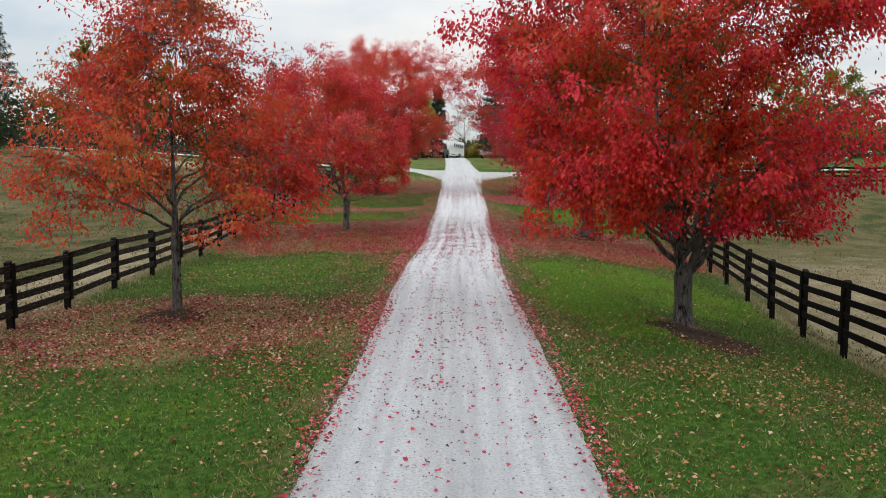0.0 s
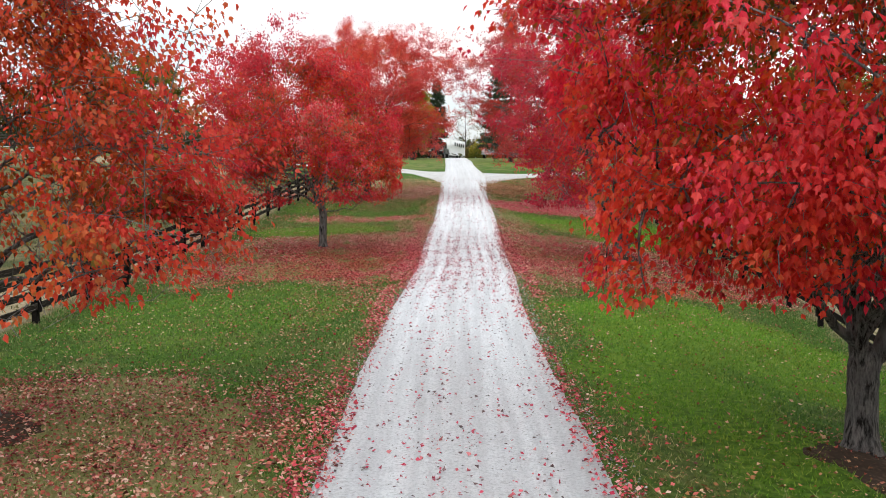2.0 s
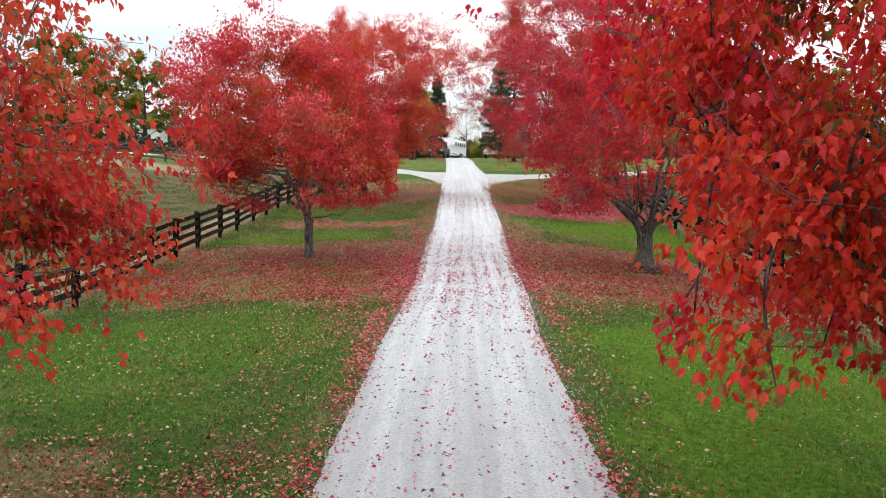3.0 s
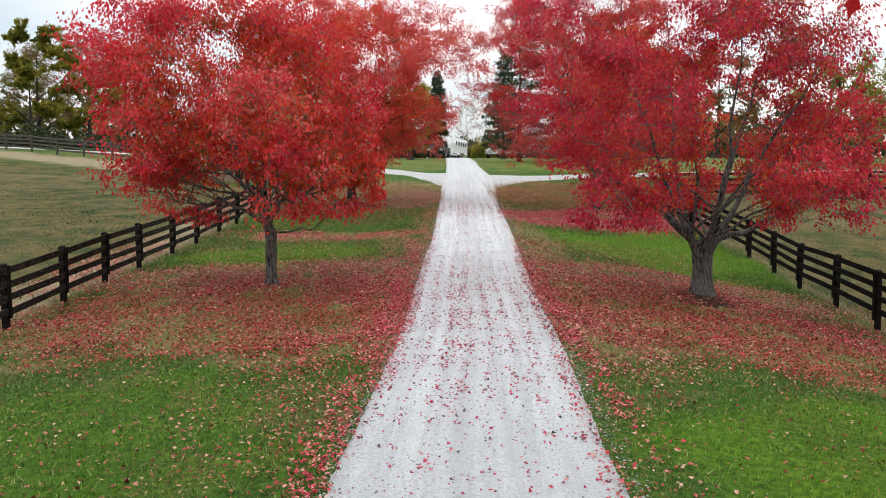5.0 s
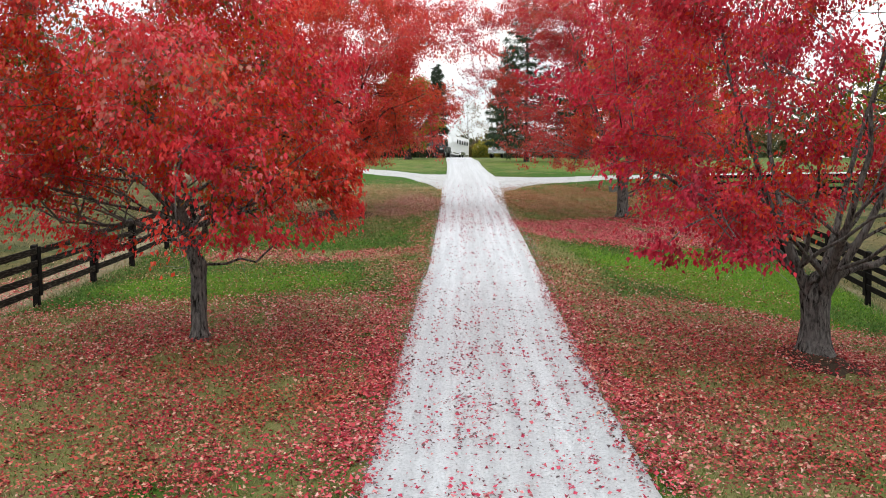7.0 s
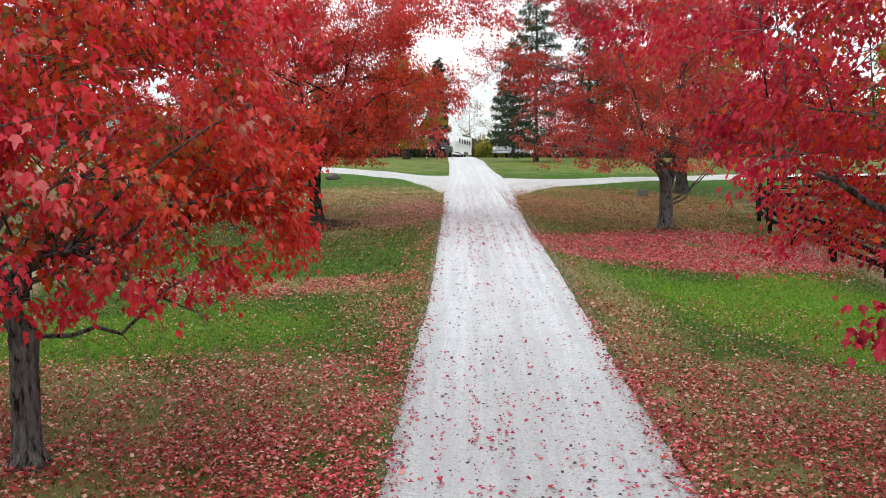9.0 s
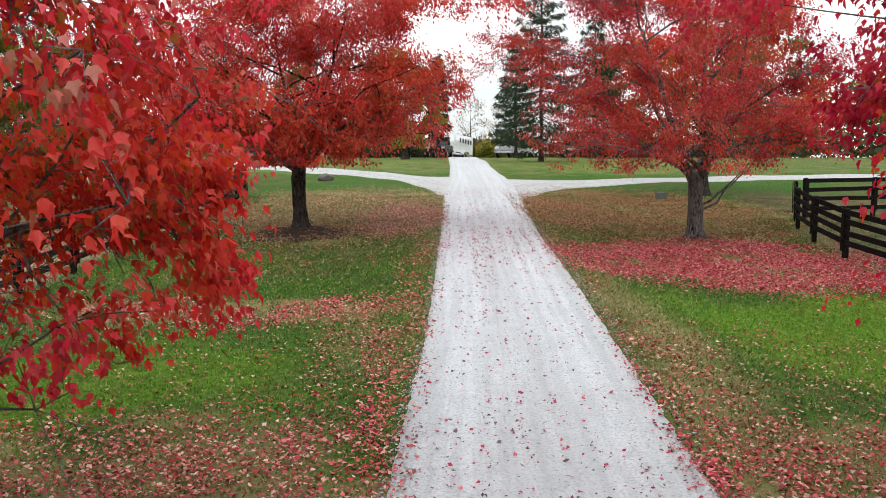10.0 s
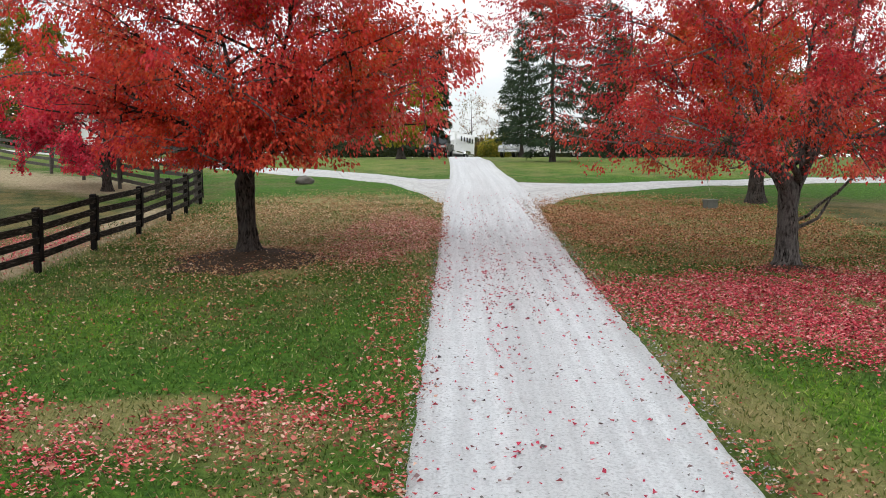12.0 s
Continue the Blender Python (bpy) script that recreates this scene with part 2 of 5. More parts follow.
M_RUSSET = leaf_material("fallen_russet_leaves", [(0, (0.0588, 0.0216, 0.013)), (0.2, (0.168, 0.0504, 0.0288)), (0.42, (0.319, 0.072, 0.0432)), (0.62, (0.403, 0.13, 0.0864)), (0.8, (0.454, 0.238, 0.151)), (1, (0.521, 0.36, 0.274))], [(0, (0.109, 0.0144, 0.018)), (0.5, (0.286, 0.0288, 0.036)), (0.8, (0.37, 0.115, 0.0936)), (1, (0.504, 0.302, 0.245))], 0.9, leaf=0.1, gloss=0.2)
M_PASTURE = leaf_material("pasture_tufts", [(0, (0.03, 0.045, 0.012)), (0.4, (0.075, 0.085, 0.022)), (0.75, (0.15, 0.125, 0.05)), (1, (0.30, 0.24, 0.12))], [(0, (0.02, 0.035, 0.010)), (0.6, (0.05, 0.07, 0.018)), (1, (0.16, 0.14, 0.06))], 0.35, leaf=0.3, gloss=0.12)
M_PEBBLE = leaf_material("loose_gravel_stones", [(0, (0.09, 0.085, 0.08)), (0.5, (0.20, 0.19, 0.185)), (1, (0.42, 0.41, 0.40))], leaf=0.0)
M_DRYGRASS = leaf_material("dry_grass_blades", [(0, (0.12, 0.13, 0.05)), (0.5, (0.24, 0.20, 0.10)), (1, (0.34, 0.28, 0.16))], leaf=0.2)


def bark_material(name, dark, light):
    k = Mat(name)
    n1, n2, n3 = k.noise(20, 6, (1, 1, 0.25), 0.7), k.noise(60, 4, (1, 1, 0.35)), k.noise(3.0, 4)
    col = k.ramp(n1, [(0.40, dark), (0.50, tuple(0.55 * a for a in light)), (0.62, light)])
    col = k.mix(k.grey(n3, 0.45, 0.75), col, tuple(0.6 * a + 0.03 for a in light))
    return k.done(col, 0.9, k.math("ADD", n1, k.math("MULTIPLY", n2, 0.5)), 0.06, spec=0.04)


M_BARK = bark_material("grey_brown_bark", (0.010, 0.009, 0.008), (0.085, 0.070, 0.060))
M_BARK_GREY = bark_material("grey_bark", (0.014, 0.012, 0.011), (0.19, 0.178, 0.165))
M_TWIG = bark_material("pale_twig_bark", (0.08, 0.07, 0.066), (0.30, 0.275, 0.265))


def ground_material():
    k = Mat("lawn_and_pasture")
    big, mid, fine, tiny = k.noise(0.16, 4), k.noise(0.9, 5), k.noise(9, 5), k.noise(60, 3)
    lawn = k.ramp(fine, [(0.25, (0.013, 0.038, 0.005)), (0.5, (0.036, 0.090, 0.009)), (0.75, (0.080, 0.150, 0.020))])
    lawn = k.mix(k.grey(k.math("ADD", mid, k.math("MULTIPLY", k.math("SUBTRACT", big, 0.5), 0.9)), 0.48, 0.68, 0, 0.6), lawn, k.ramp(fine, [(0.3, (0.055, 0.050, 0.018)), (0.7, (0.14, 0.12, 0.050))]))
    # brighter lawn colour with the open light between the trees painted in
    lit_lawn = k.ramp(fine, [(0.25, (0.022, 0.058, 0.004)), (0.5, (0.066, 0.135, 0.009)), (0.75, (0.14, 0.21, 0.020))])
    lawn = k.mix(k.grey(k.math("ADD", k.attr("lit_lawn"), k.math("MULTIPLY", k.math("SUBTRACT", mid, 0.5), 0.8)), 0.1, 0.95), lawn, lit_lawn)
    past = k.ramp(fine, [(0.25, (0.055, 0.048, 0.016)), (0.55, (0.115, 0.092, 0.034)), (0.8, (0.18, 0.142, 0.064))])
    past = k.mix(k.grey(mid, 0.42, 0.62), past, k.ramp(fine, [(0.3, (0.026, 0.04, 0.012)), (0.7, (0.068, 0.078, 0.026))]))
    past = k.mix(k.grey(big, 0.5, 0.7, 0, 0.5), past, (0.18, 0.135, 0.085))
    past = k.mix(k.grey(k.noise(0.45, 5), 0.5, 0.66, 0, 0.75), past, k.ramp(fine, [(0.3, (0.018, 0.028, 0.008)), (0.7, (0.05, 0.065, 0.018))]))
    soil = k.ramp(fine, [(0.3, (0.17, 0.135, 0.08)), (0.7, (0.34, 0.275, 0.18))])
    under = k.ramp(tiny, [(0.3, (0.09, 0.075, 0.028)), (0.5, (0.26, 0.205, 0.095)), (0.7, (0.13, 0.15, 0.045))])
    wob = k.math("MULTIPLY", k.math("SUBTRACT", mid, 0.5), 0.9)
    col = k.mix(k.grey(k.math("ADD", k.attr("pasture"), wob), 0.35, 0.65), lawn, past)
    col = k.mix(k.grey(k.math("ADD", k.attr("litter"), wob), 0.3, 0.8, 0, 0.65), col, under)
    col = k.mix(k.grey(k.math("ADD", k.attr("bare"), wob), 0.4, 0.75, 0, 0.92), col, soil)
    h = k.math("ADD", k.math("MULTIPLY", fine, 0.7), k.math("MULTIPLY", tiny, 0.6))
    return k.done(col, 0.95, h, 0.05, spec=0.1)


def gravel_material(name, dust=0.0):
    k = Mat(name)
    # fine ridges run along the drive, drawn out by wheels and grader
    pos, nz = k.n.new("ShaderNodeCombineXYZ"), k.n.new("ShaderNodeTexNoise")
    k.l.new(k.math("MULTIPLY", k.attr("across"), 5.5), pos.inputs[0])
    k.l.new(k.math("MULTIPLY", k.attr("run"), 0.13), pos.inputs[1])
    nz.inputs["Scale"].default_value, nz.inputs["Detail"].default_value, nz.inputs["Roughness"].default_value = 1.0, 3, 0.6
    k.l.new(pos.outputs[0], nz.inputs["Vector"])
    streak, big, fine, tiny = nz.outputs["Fac"], k.noise(0.5, 4), k.noise(30, 5), k.noise(150, 3)
    mid = k.noise(4, 4)
    col = k.ramp(fine, [(0.25, (0.44, 0.45, 0.46)), (0.5, (0.77, 0.795, 0.815)), (0.75, (0.88, 0.90, 0.915))])
    col = k.mix(k.grey(streak, 0.40, 0.62, 0, 0.42), col, (0.46, 0.475, 0.49))
    # wheel tracks worn pale, darker between and at the edges
    band = k.ramp(k.math("ADD", k.math("MULTIPLY", k.attr("across"), 0.3333), k.math("MULTIPLY", k.math("SUBTRACT", big, 0.5), 0.12)),
                  [(0.0, (0.84, 0.83, 0.82)), (0.12, (0.94, 0.94, 0.94)), (0.25, (1, 1, 1)), (0.40, (0.93, 0.925, 0.92)), (0.52, (0.91, 0.905, 0.90)), (0.72, (1, 1, 1)), (0.88, (0.95, 0.95, 0.945)), (1.0, (0.82, 0.81, 0.80))])
    col = k.mix(1.0, col, band, "MULTIPLY")
    col = k.mix(k.grey(mid, 0.5, 0.75, 0, 0.2), col, (0.40, 0.405, 0.41))
    col = k.mix(k.grey(big, 0.5, 0.75, 0, 0.3), col, (0.54, 0.54, 0.545))
    col = k.mix(k.grey(tiny, 0.56, 0.72, 0, 0.35), col, (0.20, 0.195, 0.19))
    col = k.mix(dust, col, k.ramp(mid, [(0.35, (0.20, 0.18, 0.16)), (0.65, (0.42, 0.40, 0.38))]))
    # darker, greyer gravel beyond the crossing
    col = k.mix(k.grey(k.attr("run"), 84, 98, 0, 0.5 if dust == 0 else 0), col, (0.36, 0.345, 0.345))
    h = k.math("ADD", k.math("MULTIPLY", fine, 0.8), k.math("ADD", tiny, k.math("MULTIPLY", streak, -1.2)))
    return k.done(col, 0.95, h, 0.035, spec=0.12)


def paint_material(name, color, rough=0.6, wear=0.25, worn=(0.2, 0.18, 0.16), grain=(1, 1, 1), metal=0.0, spec=0.3):
    k = Mat(name)
    n1, n2 = k.noise(14, 5, grain), k.noise(2.5, 4)
    col = k.mix(k.grey(n1, 0.5, 0.75, 0, wear), color, worn)
    col = k.mix(k.grey(n2, 0.5, 0.8, 0, wear), col, tuple(0.7 * c for c in color))
    return k.done(col, k.grey(n2, 0.3, 0.7, rough - 0.1, rough + 0.1), n1, 0.004, metal=metal, spec=spec)


M_GROUND, M_GRAVEL, M_LANE = ground_material(), gravel_material("pale_gravel"), gravel_material("dusty_lane_gravel", 0.6)
M_FENCE = paint_material("black_fence_paint", (0.006, 0.005, 0.0045), 0.85, 0.5, (0.035, 0.026, 0.02), spec=0.08)
M_BOARD = paint_material("worn_dark_boards", (0.016, 0.013, 0.010), 0.85, 0.85, (0.13, 0.108, 0.088), grain=(1, 0.35, 3), spec=0.08)
M_FENCE_OLD = paint_material("weathered_grey_boards", (0.06, 0.052, 0.045), 0.85, 0.6, (0.13, 0.115, 0.10))
M_WHITE = paint_material("white_painted_metal", (0.78, 0.78, 0.77), 0.35, 0.12, (0.6, 0.58, 0.55))
M_DARKPAINT = paint_material("dark_car_paint", (0.02, 0.022, 0.026), 0.3, 0.15, (0.06, 0.06, 0.06))
M_SILVER = paint_material("silver_car_paint", (0.42, 0.43, 0.45), 0.32, 0.15, (0.3, 0.3, 0.3), metal=0.4)
M_TYRE = paint_material("tyre_rubber", (0.018, 0.018, 0.018), 0.9, 0.3, (0.07, 0.065, 0.06))
M_RIM = paint_material("steel_rim", (0.45, 0.45, 0.46), 0.35, 0.2, (0.2, 0.2, 0.2), metal=0.8)
M_CHROME = paint_material("chrome_trim", (0.6, 0.6, 0.62), 0.2, 0.1, (0.3, 0.3, 0.3), metal=1.0)
M_WINDOW = paint_material("tinted_window", (0.015, 0.018, 0.02), 0.12, 0.05, (0.03, 0.03, 0.03))
M_LAMP = paint_material("clear_lamp_glass", (0.7, 0.7, 0.68), 0.15, 0.05, (0.5, 0.5, 0.5))
M_REDLAMP = paint_material("red_lamp_glass", (0.35, 0.02, 0.02), 0.2, 0.05, (0.2, 0.02, 0.02))
M_ROOF = paint_material("grey_metal_roof", (0.22, 0.24, 0.26), 0.5, 0.2, (0.14, 0.13, 0.12))
M_STONE = paint_material("grey_field_stone", (0.09, 0.082, 0.07), 0.9, 0.6, (0.18, 0.165, 0.14))
M_MULCH = paint_material("dark_bark_mulch", (0.035, 0.024, 0.016), 0.95, 0.8, (0.10, 0.066, 0.044), spec=0.05)
M_GREYBOX = paint_material("grey_green_plastic", (0.10, 0.105, 0.09), 0.7, 0.4, (0.18, 0.17, 0.14))


# ---- makers ----
def mesh_of(name, verts, faces, mat, smooth=False):
    """A mesh from arrays: verts (n, 3), faces (m, 3 or 4) of indices."""
    verts, faces = np.asarray(verts, np.float32), np.asarray(faces, np.int32)
    me = bpy.data.meshes.new(name)
    k = faces.shape[1]
    me.vertices.add(len(verts))
    me.vertices.foreach_set("co", verts.ravel())
    me.loops.add(faces.size)
    me.loops.foreach_set("vertex_index", faces.ravel())
    me.polygons.add(len(faces))
    me.polygons.foreach_set("loop_start", np.arange(0, faces.size, k, dtype=np.int32))
    if smooth:
        me.polygons.foreach_set("use_smooth", np.ones(len(faces), bool))
    me.update(calc_edges=True)
    me.materials.append(mat)
    return me


def part(name, data, material, parent, label=""):
    """One mesh object, from a bmesh or a mesh, under a thing or a part."""
    if isinstance(data, bmesh.types.BMesh):
        bm, data = data, bpy.data.meshes.new(name)
        bm.to_mesh(data)
        bm.free()
        data.materials.append(material)
    ob = new(name, data)
    ob.parent = parent
    return tagged(ob, label)


def thing(name, m, label, category, group="", kind=""):
    ob = new(name)
    ob.matrix_basis = m
    ob.empty_display_size = 0.2
    return tagged(ob, label, category, group, kind)


def box(sx, sy, sz, at=(0, 0, 0), bevel=0.0, bm=None):
    """A bevelled block centred at a place."""
    own = bmesh.new()
    bmesh.ops.create_cube(own, size=1, matrix=Matrix.Translation(at) @ Matrix.Diagonal((sx, sy, sz, 1)))
    if bevel:
        bmesh.ops.bevel(own, geom=own.edges[:], offset=bevel, segments=2, affect="EDGES", profile=0.7)
    if bm is None:
        return own
    tmp = bpy.data.meshes.new("tmp")
    own.to_mesh(tmp)
    bm.from_mesh(tmp)
    bpy.data.meshes.remove(tmp)
    own.free()
    return bm


def prism(outline, width, bevel=0.03):
    """A side outline of (x, z) points, made width thick along y and bevelled."""
    bm = bmesh.new()
    lo = [bm.verts.new((x, -width / 2, z)) for x, z in outline]
    hi = [bm.verts.new((x, width / 2, z)) for x, z in outline]
    bm.faces.new(lo)
    bm.faces.new(hi[::-1])
    for i in range(len(lo)):
        j = (i + 1) % len(lo)
        bm.faces.new((lo[j], lo[i], hi[i], hi[j]))
    bmesh.ops.recalc_face_normals(bm, faces=bm.faces[:])
    if bevel:
        bmesh.ops.bevel(bm, geom=bm.edges[:], offset=bevel, segments=2, affect="EDGES")
    return bm


def disc(radius, depth, sides=20, bevel=0.02):
    """A short cylinder whose axis is y."""
    bm = bmesh.new()
    bmesh.ops.create_cone(bm, cap_ends=True, segments=sides, radius1=radius, radius2=radius, depth=depth, matrix=Matrix.Rotation(radians(90), 4, "X"))
    if bevel:
        rim = [e for e in bm.edges if len(e.link_faces) == 2 and e.calc_face_angle(0) > 1]
        bmesh.ops.bevel(bm, geom=rim, offset=bevel, segments=2, affect="EDGES")
    return bm


# ---- the lie of the land ----
RISE_Y = [-60, 0, 10, 15, 20, 28, 35, 42, 50, 54, 58, 64, 74, 85, 100, 120, 165, 260, 900]
RISE_Z = [0.3, 0.25, 0.25, 0.22, 0.16, 0.08, 0.08, 0.33, 0.58, 0.85, 1.0, 1.28, 1.78, 2.45, 3.44, 3.83, 4.05, 4.5, 6]
DRIVE_Y = [-60, 0, 8, 15, 21, 28, 33, 38, 44, 49.5, 54, 62, 70, 78, 86, 95, 110, 140, 170]
DRIVE_X = [0.0, 0.05, 0.07, 0.18, 0.2, 0.35, 0.58, 0.69, 0.84, 1.03, 1.1, 1.22, 1.3, 1.4, 1.6, 1.62, 1.6, 1.75, 1.9]


# low mounds at the feet of the maples
MOUNDS = [(-5.6, 18.95, 0.08), (4.87, 18.25, 0.06), (-4.32, 40.6, 0.12), (6.43, 40.5, 0.16), (-4.52, 63.0, 0.18)]


def ease(x, a, b):
    t = np.clip((np.asarray(x, float) - a) / (b - a), 0, 1)
    return t * t * (3 - 2 * t)


def drive_x(y):
    return np.interp(y, DRIVE_Y, DRIVE_X)


_tab = np.linspace(-60, 900, 4801)
_prof = np.interp(_tab, RISE_Y, RISE_Z)
_prof = np.convolve(np.pad(_prof, 12, mode="edge"), np.ones(25) / 25, "valid")


def ground(x, y):
    """The ground's height at x, y."""
    x, y = np.asarray(x, float), np.asarray(y, float)
    z = np.interp(y, _tab, _prof)
    near = 1 - ease(y, 45, 62)
    z = z - (0.155 + 0.08 * (1 - ease(y, 20, 36))) * np.maximum(0, np.minimum(x, 13) - 4.2) * near
    z = z - 0.03 * np.maximum(0, np.minimum(-x, 12) - 4) * near
    z = z + 0.04 * np.maximum(0, np.minimum(-x, 60) - 12) * ease(y, 40, 80)
    z = z + 0.2 * (1 - ease(np.abs(x - drive_x(y)), 1.4, 3.2)) * (1 - ease(y, 60, 75))
    for mx, my, mz in MOUNDS:
        z = z + mz * np.exp(-((x - mx) ** 2 + (y - my) ** 2) / 1.5)
    rough = 1 - ease(np.abs(x - drive_x(y)), 0, 2.6)
    return z + (1 - rough) * (0.025 * np.sin(0.9 * x + 0.35 * y) + 0.02 * np.sin(0.5 * x - 1.1 * y + 1))


def ground1(x, y):
    return float(ground(x, y))


# left and right fence lines, near the drive
LEFT_Y = [-60, 17, 40, 50, 62, 70, 76]
LEFT_X = [-8.5, -8.6, -9.1, -8.9, -8.4, -8.5, -9.0]
RIGHT_Y = [-60, 10, 22, 43, 50, 58, 61, 64, 67]
RIGHT_X = [8.2, 8.3, 8.9, 11.1, 11.4, 10.2, 10.4, 11.1, 12.2]

# leaf litter: centre x, y, half-width, half-length, leaves per square metre, tone
LITTER_NEAR = [
    (-5.6, 17.8, 4.2, 4.4, 165, "russet"), (-2.4, 17.0, 1.4, 5.0, 60, "russet"), (-1.3, 20.0, 0.24, 18.0, 150, "pink"), (1.6, 20.0, 0.22, 18.0, 120, "pink"), (-0.95, 38.0, 0.32, 8.0, 190, "pink"), (2.3, 38.0, 0.28, 9.0, 230, "pink"),
    (-1.7, 26.0, 0.8, 18.0, 11, "red"), (2.1, 26.0, 0.7, 18.0, 18, "red"), (4.6, 15.0, 3.0, 4.0, 24, "tan"), (-4.6, 28.0, 4.2, 5.5, 13, "brown"), (-2.5, 30.0, 1.3, 5.5, 26, "russet"),
    (5.6, 28.0, 4.0, 7.0, 7, "brown"), (-4.0, 10.5, 4.5, 3.2, 13, "tan"), (4.5, 10.5, 4.0, 3.5, 20, "tan"), (5.2, 17.2, 1.2, 1.1, 16, "russet"),
]
LITTER_MIDDLE = [
    (-4.8, 37.4, 5.0, 4.4, 190, "crimson"), (-4.8, 42.4, 5.0, 3.0, 150, "red"), (-2.0, 37.0, 1.6, 5.5, 120, "crimson"), (-2.0, 43.0, 1.5, 3.0, 90, "red"),
    (6.2, 37.6, 4.9, 4.4, 230, "crimson"), (6.2, 42.8, 4.9, 3.0, 150, "red"), (3.0, 37.5, 1.4, 7.0, 120, "russet"), (-4.5, 48.5, 4.5, 3.8, 36, "brown"),
    (5.5, 48.5, 4.0, 2.6, 40, "brown"), (3.3, 47.0, 0.9, 3.0, 70, "brown"), (-10.4, 46.0, 1.2, 6.0, 100, "red"),
]
LITTER_FAR = [
    (7.1, 57.4, 4.4, 3.5, 500, "pink"), (6.8, 69.5, 5.4, 8.6, 210, "tan"), (4.2, 70.0, 1.6, 5.0, 140, "tan"), (-4.0, 69.5, 5.0, 9.5, 150, "straw"),
    (-1.4, 67.0, 1.6, 5.5, 230, "blush"), (-4.4, 51.6, 4.4, 1.2, 120, "red"), (-4.0, 51.9, 4.0, 0.6, 190, "pink"), (-10.6, 63.0, 1.6, 5.0, 130, "pink"),
    (-4.2, 57.5, 4.2, 4.2, 22, "brown"), (8.5, 61.5, 2.0, 1.0, 120, "red"), (-1.3, 49.3, 1.0, 3.4, 60, "brown"), (-0.65, 51.0, 0.35, 11.0, 100, "red"),
    (2.7, 52.0, 0.35, 11.0, 80, "red"), (-4.7, 63.4, 1.8, 1.6, 40, "brown"),
]
LITTER = LITTER_NEAR + LITTER_MIDDLE + LITTER_FAR
MULCH = [(5.2, 17.5, 1.2), (-4.5, 62.6, 1.9), (6.43, 40.2, 0.85), (-5.6, 18.6, 0.8), (7.3, 61.5, 0.8)]


# spots of brighter lawn, open light between the trees put into the colour: centre x, y, half-width, half-length, how
# much
LIT_LAWN = [(6.0, 26.5, 3.6, 5.0, 0.9), (7.6, 49.8, 3.8, 4.4, 1.0), (-5.0, 27.5, 3.4, 5.0, 0.4), (-5.4, 46.8, 3.2, 2.8, 0.8), (-5.5, 10.0, 3.0, 2.6, 0.4), (3.6, 22.0, 1.6, 6.0, 0.9), (4.6, 50.5, 1.8, 3.2, 0.6), (6.4, 66.0, 3.0, 1.0, 0.6), (-6.0, 56.5, 2.6, 2.4, 0.4), (-9.0, 104.0, 11.0, 14.0, 0.55), (12.0, 103.0, 11.0, 16.0, 0.6)]


def verge_at(x, y):
    """Dry tan grass along the drive's edge, 0 to 1."""
    return np.exp(-((x - drive_x(y) - 2.2 - 0.25 * np.sin(0.8 * y)) / 0.8) ** 2) * ease(y, 38, 45) * (1 - ease(y, 54, 60))


def lit_lawn_at(x, y):
    """How far the lawn takes the brighter, lit colour, 0 to 1."""
    v = np.zeros(np.broadcast(x, y).shape)
    for cx, cy, rx, ry, much in LIT_LAWN:
        d = np.sqrt(((x - cx) / rx) ** 2 + ((y - cy) / ry) ** 2) + 0.16 * np.sin(1.3 * x + 0.7 * y) + 0.12 * np.sin(2.1 * y - 1.7 * x)
        v = np.maximum(v, much * (1 - ease(d, 0.55, 1.25)))
    return v * (1 - 0.8 * verge_at(x, y))


def litter_at(x, y):
    """How much of the ground is under leaves, 0 to 1."""
    v = np.zeros(np.broadcast(x, y).shape)
    for cx, cy, rx, ry, per, _ in LITTER:
        d = np.sqrt(((x - cx) / rx) ** 2 + ((y - cy) / ry) ** 2) + 0.16 * np.sin(1.7 * x + 0.9 * y) + 0.12 * np.sin(2.9 * y - 1.3 * x)
        v = np.maximum(v, (1 - ease(d, 0.6, 1.2)) * min(1, per / 170) * (0.25 if min(rx, ry) < 0.6 else 1))
    return v


def spread(fine_a, fine_b, step, far_a, far_b):
    """Even steps between fine_a and fine_b, growing steps outside."""
    mid = list(np.arange(fine_a, fine_b + 1e-6, step))
    up, s = [mid[-1]], step
    while up[-1] < far_b:
        s *= 1.22
        up.append(up[-1] + s)
    down, s = [mid[0]], step
    while down[-1] > far_a:
        s *= 1.22
        down.append(down[-1] - s)
    return np.array(down[:0:-1] + mid + up[1:])


